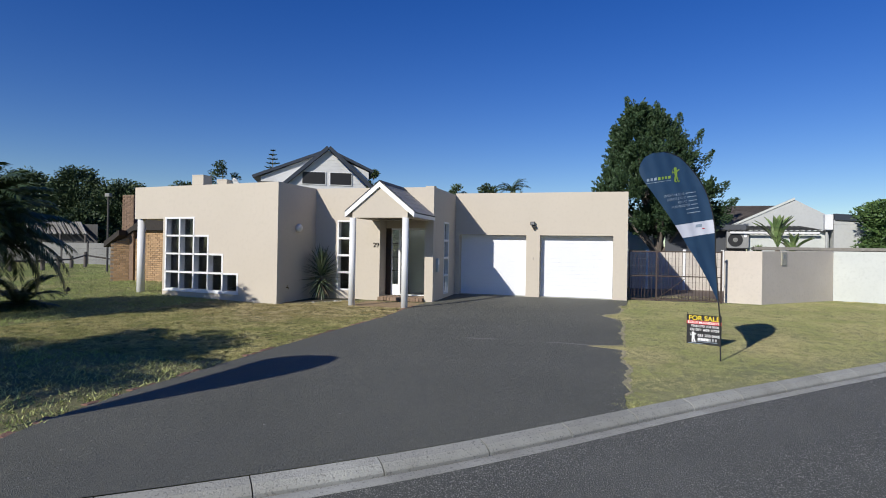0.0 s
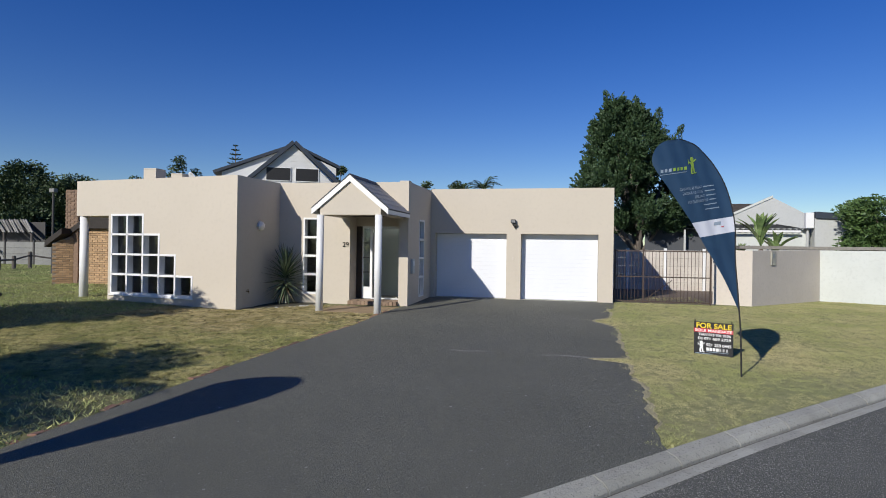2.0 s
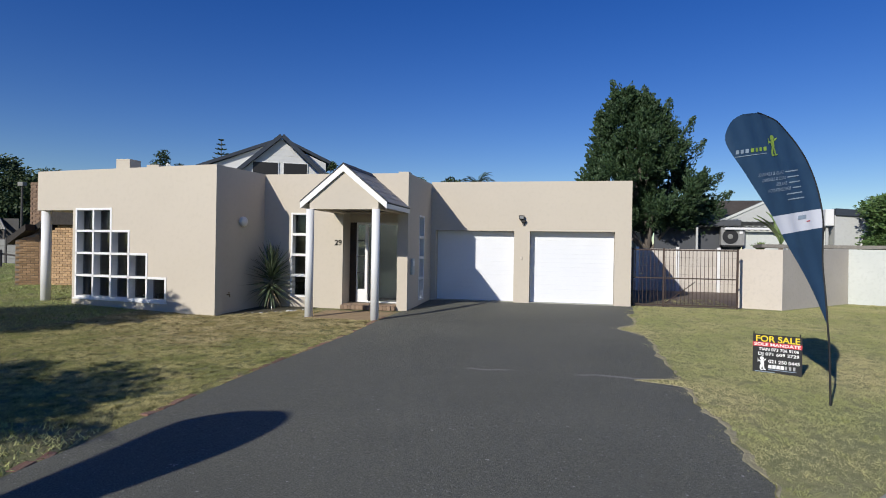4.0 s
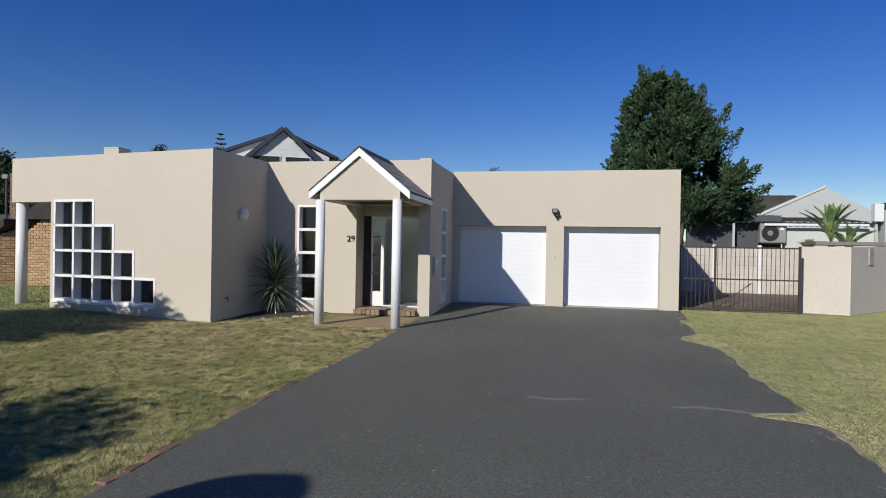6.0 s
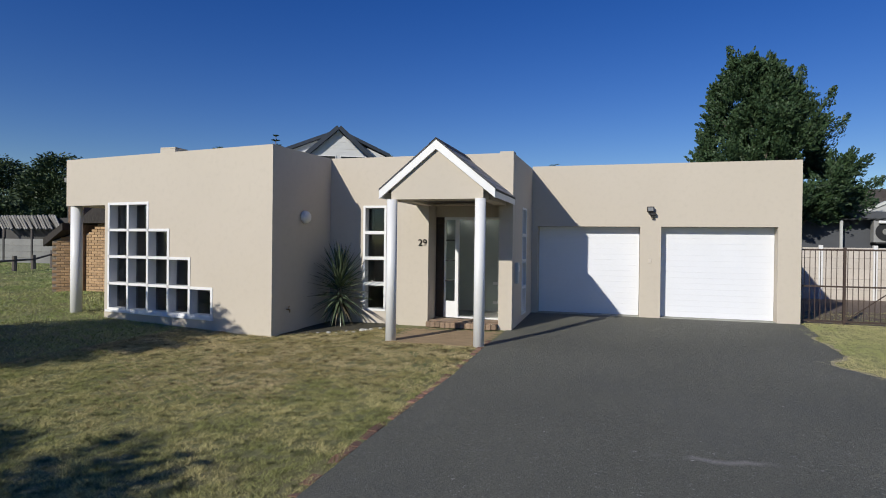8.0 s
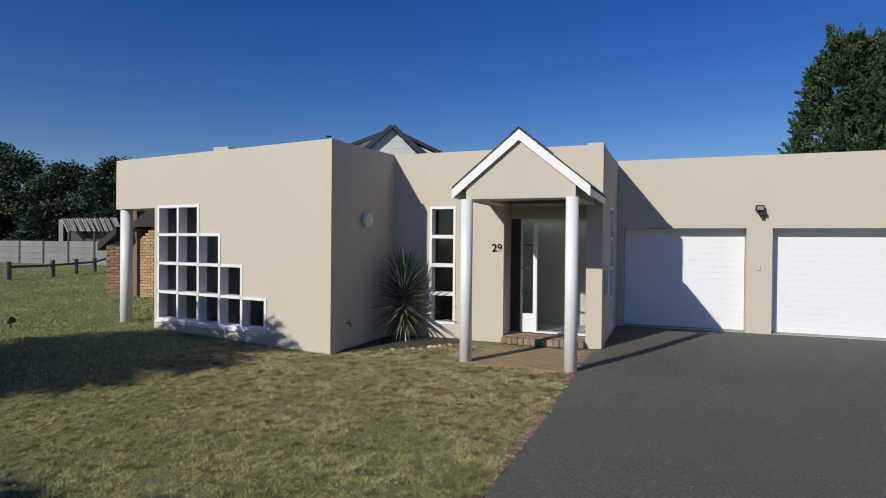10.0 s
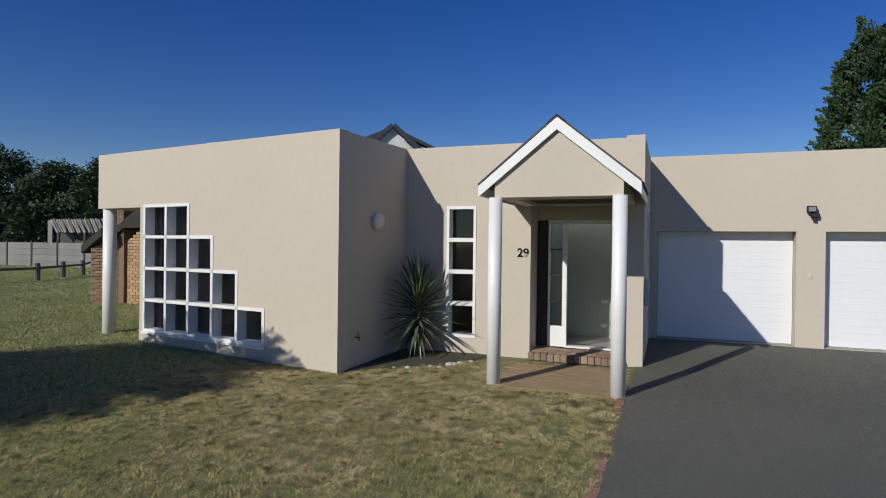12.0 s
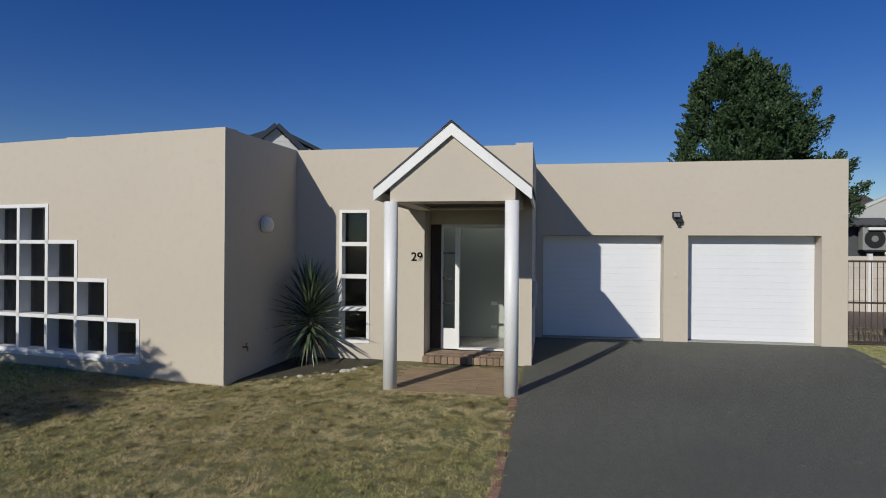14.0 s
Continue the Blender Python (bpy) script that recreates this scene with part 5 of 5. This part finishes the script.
# roof colour is kept near black
THATCH = mat("dark_roof", (0.034, 0.029, 0.025), (0.024, 0.021, 0.019), 3, (0.05, 0.043, 0.037), 25, 0.95, bump=0.7, bscale=25, fstretch=(1, 1, 0.3))
part("roof", prism(bmesh.new(), [(-21.08, 1.46), (-19.95, 2.2), (-16.2, 2.2), (-16.2, 2.8), (-19.35, 2.8), (-21.08, 1.70)], 19.8, 24.0), THATCH, annex, "near-black sloping roof")
part("eave", prism(bmesh.new(), [(-21.08, 1.46), (-20.3, 1.97), (-20.3, 2.19), (-21.08, 1.70)], 19.4, 19.798), THATCH, annex)
# chimney bricks in a darker brown than the walls
BRICKD = mesh_of(box(bmesh.new(), -0.109, 0.109, -0.012, 0.05, -0.037, 0.037, 0.004), "brick", DARKBRICK)
HALFD = mesh_of(box(bmesh.new(), -0.05, 0.05, -0.012, 0.05, -0.037, 0.037, 0.004), "brick", DARKBRICK)
ch = bmesh.new()
box(ch, -20.63, -20.03, 19.9, 20.5, 0.0, 3.70)
chim = part("chimney", ch, DARKBRICK, annex, "dark brown brick chimney")
for j in range(22):
    for i in range(3 if j % 2 else 2):
        o = new("brick", BRICKD if j % 2 == 0 or i == 1 else HALFD)
        o.parent = chim
        o.matrix_local = pose(-20.495 + i * 0.33 if j % 2 == 0 else (-20.58, -20.33, -20.08)[i], 19.895, 1.82 + j * 0.086, 0, 0, 0)

# ---- fences, pole and pavilion at the far left ----
GREYPANEL = mat("grey_precast", (0.25, 0.25, 0.235), (0.20, 0.20, 0.19), 1.0, (0.15, 0.15, 0.14), 10, 0.9, bump=0.3, vary=0.08, flo=0.5, fhi=0.9)
GREYPOST = mat("grey_post", (0.075, 0.073, 0.07), (0.055, 0.053, 0.05), 2, rough=0.9)
cf = thing("concrete_fence", "grey precast concrete panel fence behind the lawn", "fence", (0, 36.0, 0), kind="structure")
PANELM = mesh_of(box(bmesh.new(), 0.07, 2.53, -0.02, 0.03, 0, 0.425, 0.012), "panel", GREYPANEL)
FPOST = mesh_of(box(bmesh.new(), -0.07, 0.07, -0.07, 0.07, -0.3, 1.82, 0.01), "post", GREYPOST)
for i in range(22):
    xx = -84 + i * 2.6
    o = new("post", FPOST)
    o.parent = cf
    o.location = (xx, 0, 0)
    for k in range(4):
        o = new("panel", PANELM)
        o.parent = cf
        o.location = (xx, 0, -0.02 + k * 0.432)
RAILW = mat("weathered_rail", (0.12, 0.10, 0.08), (0.085, 0.072, 0.06), 4, (0.12, 0.11, 0.1), 30, 0.9, bump=0.3)
rf = thing("rail_fence", "low weathered timber rail fence across the lawn", "fence", (0, 0, 0))
RP = [(-41.5, 23.5), (-36.5, 22.6), (-31.2, 23.2), (-31.6, 25.4), (-33.0, 27.6), (-34.0, 29.4), (-34.6, 31.0), (-33.4, 32.0), (-32.3, 33.0)]
for k, (x, y) in enumerate(RP):
    h = 0.78 + (0.25 if k == 6 else 0)
    bm = bmesh.new()
    rod(bm, (x, y, -0.3), (x, y, h + 0.05), 0.12, 0.11, 9)
    part("post", bm, RAILW, rf)
    if k:
        x0, y0 = RP[k - 1]
        bm = bmesh.new()
        rod(bm, (x0, y0, 0.60 + (0.25 if k == 7 else 0)), (x, y, 0.60 + (0.25 if k == 6 else 0)), 0.055, 0.05, 8)
        part("rail", bm, RAILW, rf)
pole = thing("lamp_pole", "thin dark pole with a pale box lamp", "pole", (-27.65, 26.0, 0))
bm = bmesh.new()
rod(bm, (0, 0, -0.2), (0, 0, 4.25), 0.06, 0.05, 10)
part("shaft", bm, GREYPOST, pole)
part("lamp_box", box(bmesh.new(), -0.16, 0.16, -0.12, 0.12, 4.25, 4.45, 0.02), GREYPANEL, pole)
lapa = thing("pole_shelter", "rustic shelter roofed with split poles behind the fence", "shelter", (-48.45, 38.0, 0))
for xx in (1.75, 4.4, 7.0):
    bm = bmesh.new()
    rod(bm, (xx, -0.7, -0.3), (xx, -0.7, 2.42), 0.1, 0.09, 9)
    part("post", bm, RAILW, lapa)
POLEM = mat("split_pole", (0.25, 0.24, 0.215), (0.15, 0.14, 0.125), 3, rough=0.9, vary=0.4)
SLAT = mesh_of(rod(bmesh.new(), (0, 0, 3.40), (1.65, -0.8, 2.42), 0.085, 0.07, 7), "slat", POLEM)
for k in range(22):
    o = new("slat", SLAT)
    o.parent = lapa
    o.matrix_local = pose(k * 0.27 + rnd.uniform(-0.03, 0.03), 0, rnd.uniform(-0.03, 0.03), 0, 0, rnd.uniform(-3, 3))
# added dark sheet that stands in for the shade under the eave
part("dark_backing", box(bmesh.new(), 0.1, 7.3, 0.15, 0.21, -0.2, 3.25), GREYPOST, lapa)
part("end_panel", box(bmesh.new(), -0.25, 0.25, -0.12, -0.04, -0.2, 3.35, 0.02), GREYPANEL, lapa)
spot = thing("garden_spotlight", "small black garden spotlight on the lawn", "spotlight", (-17.8, 14.8, -0.1))
bm = bmesh.new()
rod(bm, (0, 0, -0.1), (0, 0, 0.14), 0.015)
part("spike", bm, BLACK, spot)
bm = bmesh.new()
rod(bm, (-0.06, 0, 0.10), (0.07, 0, 0.17), 0.03, 0.07, 14)
part("head", bm, BLACK, spot)

# ---- gabled neighbour house behind ----
CLAD = mat("white_cladding", (0.66, 0.66, 0.65), (0.6, 0.6, 0.59), 1.5, rough=0.7, vary=0.03)
NAVYTRIM = mat("dark_trim", (0.035, 0.045, 0.065), (0.025, 0.035, 0.05), 3, rough=0.6)
nb = thing("clapboard_house", "white clapboard house with dark gable trim, far behind", "house", (-23.38, 44.0, 0), 27.5)
part("body", box(bmesh.new(), -4.9, 3.3, 1.4, 9.0, -0.2, 7.6), CLAD, nb)
part("rear_gable", prism(bmesh.new(), [(-5.5, 7.1), (3.4, 7.1), (3.4, 8.2), (-0.2, 9.75), (-5.5, 7.5)], 1.0, 1.4), CLAD, nb)
gw = part("gable_wall", prism(bmesh.new(), [(-3.9, 3.0), (3.6, 3.0), (3.6, 6.3), (0.0, 9.75), (-3.9, 6.3)], -0.1, 1.0), CLAD, nb)
for k in range(16):
    z = 5.8 + k * 0.24
    hw = max(0.1, (9.7 - z) * 1.04)
    part("clapboard", prism(bmesh.new(), [(-min(3.8, hw), z), (min(3.5, hw), z), (min(3.5, max(0.05, hw - 0.24)), z + 0.235), (-min(3.8, max(0.05, hw - 0.24)), z + 0.235)], -0.14 if k % 2 else -0.13, -0.101), CLAD, gw)
def bar2(x0, z0, x1, z1, w, y0, y1, name):
    d = Vector((x1 - x0, z1 - z0)).normalized()
    n = Vector((-d.y, d.x)) * w
    part(name, prism(bmesh.new(), [(x0, z0), (x1, z1), (x1 + n.x, z1 + n.y), (x0 + n.x, z0 + n.y)], y0, y1), NAVYTRIM, nb)
bar2(-4.4, 5.85, 0.05, 9.85, 0.28, -0.5, 0.1, "bargeboard")
bar2(-0.05, 9.85, 4.4, 5.85, 0.28, -0.5, 0.1, "bargeboard")
bar2(-6.1, 7.35, -0.1, 9.78, 0.22, 0.7, 9.2, "roof_edge")
bar2(0.1, 9.78, 3.7, 8.15, 0.22, 0.7, 9.2, "roof_edge")
for x0, x1 in ((-2.15, -0.2), (0.1, 1.95)):
    f = part("window", box(bmesh.new(), x0, x1, -0.2, -0.15, 6.85, 7.95), WHITE, nb)
    part("pane", box(bmesh.new(), x0 + 0.06, x1 - 0.06, -0.215, -0.2, 6.91, 7.89), BLACK, f)

# ---- house beyond the gate: carport, gable, cooling unit ----
GREYWALL = mat("grey_plaster", (0.50, 0.51, 0.50), (0.45, 0.46, 0.45), 1.0, (0.40, 0.41, 0.40), 10, 0.9, bump=0.1, flo=0.5, fhi=0.9)
BROWNTILE = mat("brown_roof", (0.20, 0.17, 0.14), (0.15, 0.125, 0.105), 2, (0.19, 0.165, 0.145), 15, 0.9, bump=0.4)
DARKWALL = mat("dark_plaster", (0.085, 0.09, 0.10), (0.065, 0.07, 0.08), 1.0, rough=0.9)
ROOFTAN = mat("weathered_sheet", (0.22, 0.205, 0.175), (0.17, 0.16, 0.135), 2, (0.27, 0.25, 0.22), 14, 0.85, bump=0.2)
CORR = mat("corrugated_sheet", (0.30, 0.31, 0.32), (0.24, 0.25, 0.26), 3, rough=0.5, metal=0.3)
nr = thing("neighbour_house", "grey and white plastered house with a low gable", "house")
part("white_wall", box(bmesh.new(), 5.4, 8.62, 29.2, 29.4, -0.2, 2.75), WALLWHITE, nr)
part("pale_wall", box(bmesh.new(), -1.2, 1.75, 32.6, 32.8, -0.2, 3.25), WALLWHITE, nr)
part("dark_wall", box(bmesh.new(), 1.9, 5.39, 29.5, 29.7, -0.2, 3.0), DARKWALL, nr)
part("gable", prism(bmesh.new(), [(5.2, 2.7), (11.6, 2.7), (11.6, 2.75), (9.9, 3.55), (8.25, 4.45), (5.2, 2.95)], 33.0, 33.2), GREYWALL, nr)
part("gable_trim", prism(bmesh.new(), [(5.0, 2.88), (8.25, 4.44), (8.25, 4.55), (5.0, 3.0)], 32.95, 33.25), WALLWHITE, nr)
bm = bmesh.new()
vs = [bm.verts.new(p) for p in ((2.4, 33.4, 2.9), (8.6, 33.4, 2.9), (8.6, 37.6, 4.5), (4.4, 37.6, 4.5))]
bm.faces.new(vs)
bmesh.ops.solidify(bm, geom=bm.faces[:], thickness=0.1)
part("tiled_roof", bm, BROWNTILE, nr)
part("pier", box(bmesh.new(), 8.42, 8.74, 29.0, 29.3, 2.76, 3.44, 0.02), WHITE, nr)
part("grey_wing", box(bmesh.new(), 8.76, 14.0, 29.0, 29.9, -0.2, 3.0), GREYWALL, nr)
part("fascia", prism(bmesh.new(), [(8.77, 3.2), (14.0, 2.9), (14.0, 3.12), (8.77, 3.47)], 28.9, 30.0), NAVYTRIM, nr)
part("wing_gable", prism(bmesh.new(), [(8.76, 3.002), (12.2, 3.002), (8.76, 3.2)], 29.0, 29.9), GREYWALL, nr)
part("low_roof", slab(bmesh.new(), [(4.6, 24.0), (6.9, 24.3), (12.0, 22.9), (12.0, 26.0), (4.9, 26.0)], 1.80, 1.91), ROOFTAN, nr, "flat grey lean-to roof behind the wall")
wv = part("window", box(bmesh.new(), 9.7, 10.9, 28.96, 28.995, 1.6, 2.45), WHITE, nr)
part("pane", box(bmesh.new(), 9.76, 10.84, 28.95, 28.958, 1.66, 2.39), BLACK, wv)
bm = bmesh.new()
last = None
for k in range(111):
    xx = 3.45 + k * 0.047
    zz = 0.03 * math.sin(k * math.pi / 2.5)
    cur = [bm.verts.new((xx, 28.95, 2.70 + zz)), bm.verts.new((xx, 33.0, 3.1 + zz))]
    if last:
        bm.faces.new((last[0], cur[0], cur[1], last[1]))
    last = cur
bmesh.ops.solidify(bm, geom=bm.faces[:], thickness=0.015)
part("carport_roof", bm, CORR, nr, "corrugated carport roof", True)
part("gutter", box(bmesh.new(), 4.6, 8.2, 28.86, 28.95, 2.56, 2.66, 0.02), WHITE, nr)
for xx in (3.55, 8.5):
    part("carport_post", box(bmesh.new(), xx - 0.04, xx + 0.04, 29.05, 29.13, -0.2, 2.68), GREYWALL, nr)
ac = thing("cooling_unit", "grey outdoor air-conditioning unit on the house wall", "air conditioner", (4.95, 29.3, 1.86))
ac.scale = (0.88, 0.88, 0.88)
# the case's grey is darkened to stand in for the carport roof's shade
part("case", box(bmesh.new(), -0.52, 0.52, -0.35, 0.0, 0.06, 0.92, 0.02), mat("unit_grey_shaded", (0.30, 0.30, 0.29), (0.25, 0.25, 0.245), 4, rough=0.6), ac)
bm = bmesh.new()
rod(bm, (-0.12, -0.352, 0.48), (-0.12, -0.37, 0.48), 0.35, 0.35, 28)
part("fan_grille", bm, BLACK, ac)
bm = bmesh.new()
rod(bm, (-0.12, -0.371, 0.48), (-0.12, -0.385, 0.48), 0.12, 0.1, 18)
part("fan_hub", bm, GREYPANEL, ac)
part("label_plate", box(bmesh.new(), 0.28, 0.42, -0.362, -0.351, 0.62, 0.8), WHITE, ac)
part("bracket", box(bmesh.new(), -0.45, 0.45, -0.36, 0.2, 0.0, 0.055), BLACK, ac)

# strelitzia behind the boundary wall
def paddle(length, width, seed):
    n = 9
    s = np.linspace(0, 1, n)
    w = width * np.sin(np.clip(s * 1.02, 0, 1) * math.pi) ** 0.7
    x = length * s
    z = 0.35 * length * s - 0.45 * length * s ** 2
    q = []
    rng = np.random.default_rng(seed)
    for k in range(n - 1):
        for sg in (-1, 1):
            tear = rng.uniform(0.55, 1.0)
            q.append([(x[k], 0, z[k]), (x[k + 1], 0, z[k + 1]), (x[k + 1] + 0.05, sg * w[k + 1] * tear, z[k + 1] + 0.3 * w[k + 1]), (x[k] + 0.05, sg * w[k] * tear, z[k] + 0.3 * w[k])])
    return tri_mesh("leaf", np.array(q, dtype=float), 4, LEAF_BRIGHT)
PADS = [paddle(1.5, 0.2, k) for k in range(3)]
for label, at, n, h, sc in (("tall strelitzia with split paddle leaves behind the wall", (5.95, 26.4, 0), 12, 1.95, 0.95), ("low leafy shrub behind the boundary wall", (5.2, 26.2, 0), 16, 1.6, 0.36), ("low strelitzia clump behind the boundary wall", (6.5, 26.4, 0), 10, 1.7, 0.7)):
    st = thing("strelitzia", label, "plant", at, group="plants behind the wall")
    bm = bmesh.new()
    limb(bm, [Vector((0, 0, -0.2)), Vector((0.03, 0, h * 0.5)), Vector((0, 0, h))], 0.12, 0.08)
    part("stem", bm, BARK, st)
    for k in range(n):
        o = new("leaf", PADS[k % 3])
        o.parent = st
        o.matrix_local = Matrix.Translation((0, 0, h - 0.1)) @ Euler((r.uniform(-0.4, 0.4), radians(r.uniform(-88, -46)), k * 2.39996)).to_matrix().to_4x4() @ Matrix.Diagonal((sc, sc, sc, 1))

# ---- grass ----
def grass(name, x0, x1, y0, y1, n, height, width, seed, keep, label, material, gaps=1.0):
    rng = np.random.default_rng(seed)
    P = np.stack([rng.uniform(x0, x1, n), rng.uniform(y0, y1, n)], 1)
    ky = kerb_line(P[:, 0])
    P = P[(P[:, 1] > ky + 0.28) & keep(P[:, 0], P[:, 1])]
    n = len(P)
    z = ground_run(P[:, 0], P[:, 1])
    fine = np.array([noise.noise((a * 9, b * 6, 1.0)) for a, b in P])
    clump = np.array([noise.noise((a * 2.2, b * 2.2, 3.0)) for a, b in P]) * 0.5 + fine * 0.9
    h = height * rng.uniform(0.5, 1.3, n) * np.maximum(0.15, 1 + clump)
    thin = rng.random(n) < gaps * np.clip(-fine * 2.6 - 0.1, 0, 0.92)
    h = np.where(thin, 0.002, h)
    a = rng.uniform(0, 2 * math.pi, n)
    lean = rng.normal(0, 0.95, (n, 2)) * h[:, None]
    wv = np.stack([np.cos(a), np.sin(a)], 1) * width * rng.uniform(0.6, 1.4, (n, 1))
    base = np.concatenate([P, z[:, None] - 0.004], 1)
    left, right, tip = base.copy(), base.copy(), base.copy()
    left[:, :2] -= wv
    right[:, :2] += wv
    tip[:, :2] += lean
    tip[:, 2] += np.maximum(h, 0.003)
    return tagged(new(name, tri_mesh(name, np.stack([left, right, tip], 1), 3, material)), label, "grass", "", "stuff")

worn = lambda x, y: y + 0.9 * np.sin(x * 1.3 + 0.5) + 0.5 * np.sin(x * 3.1 + y * 2.3) + 0.35 * np.sin(x * 7.7 - y * 5.1) + 0.7 * np.sin(x * 41.0 + y * 57.0) > 12.1
GRASSMID = mat("mixed_grass_blades", (0.50, 0.443, 0.20), (0.295, 0.30, 0.11), 1.6, (0.12, 0.12, 0.044), 6.0, 0.7, island=0.45, flo=0.52, fhi=0.66, lo=0.40, hi=0.60, spec=0.2)
GRASSPALE = mat("pale_grass_blades", (0.48, 0.425, 0.22), (0.335, 0.35, 0.142), 0.55, (0.26, 0.28, 0.105), 3, 0.7, island=0.22, flo=0.52, fhi=0.72, lo=0.36, hi=0.6, spec=0.2)
left_of_drive = lambda x, y: (x < np.interp(y, (2, 3.3, 4, 5.2, 7.3, 9, 10.3, 16), (-5.3, -5.5, -5.67, -5.81, -5.91, -6.0, -6.04, -6.02)) - 0.03 + 0.05 * np.sin(y * 5.3) * np.sin(y * 1.9 + 1) + 0.02 * np.sin(y * 17))
off_house = lambda x, y: ~((x > -10.1) & (y > 17.3)) & ~((x > -10.2) & (x < -8.35) & (y > np.interp(x, (-10.2, -9.75, -9.3, -8.85, -8.55, -8.4), (15.5, 15.85, 16.05, 16.35, 16.8, 17.3)) + 0.1 * np.sin(x * 23))) & ~((x > -15.05) & (x < -10.1) & (y > 15.28 - (x + 10.23) * 0.152)) & ~((x > -7.93 - (y - 15.3) * 0.07) & (y > 15.27 + 0.05 * np.sin(x * 9.0)))
grass("lawn_grass", -12.5, -5.4, 7.0, 16.8, 680000, 0.025, 0.0031, 21, lambda x, y: left_of_drive(x, y) & off_house(x, y) & worn(x, y), "short worn straw-coloured lawn grass before the house", GRASSDRY, 0.6)
grass("lawn_grass", -12.5, -5.4, 7.0, 16.8, 680000, 0.025, 0.0031, 24, lambda x, y: left_of_drive(x, y) & off_house(x, y) & ~worn(x, y), "short patchy green and straw lawn grass", GRASSMID, 0.6)
grass("lawn_grass", -26, -5.4, 1.5, 24, 300000, 0.042, 0.0085, 22, lambda x, y: left_of_drive(x, y) & off_house(x, y) & ~((x > -12.5) & (y > 7.0)), "short patchy green lawn grass", GRASS)
grass("lawn_grass", -48, -15.2, 14, 35.8, 260000, 0.03, 0.014, 25, lambda x, y: ((x < -26) | (y > 24)) & ~((x > -21.4) & (y > 19)), "green lawn grass before the concrete fence", GRASS, 0.0)
grass("lawn_grass", -1.2, 9.5, 6.0, 23.5, 760000, 0.018, 0.0052, 23, lambda x, y: (x > -0.3 + 0.12 * np.sin(y * 5.1) * np.sin(y * 1.7) - 0.5 * np.exp(-((y - 15.6) / 0.6) ** 2) - 0.6 * np.exp(-((y - 10.72) / 0.15) ** 2)) & ~((x > 3.0) & (y > 20.3 - np.minimum(0, 4.1 - x) * 1.1)) & ((x > 0.05) | (y < 19.6)), "short light green and straw lawn grass beside the driveway", GRASSPALE, 0.0)
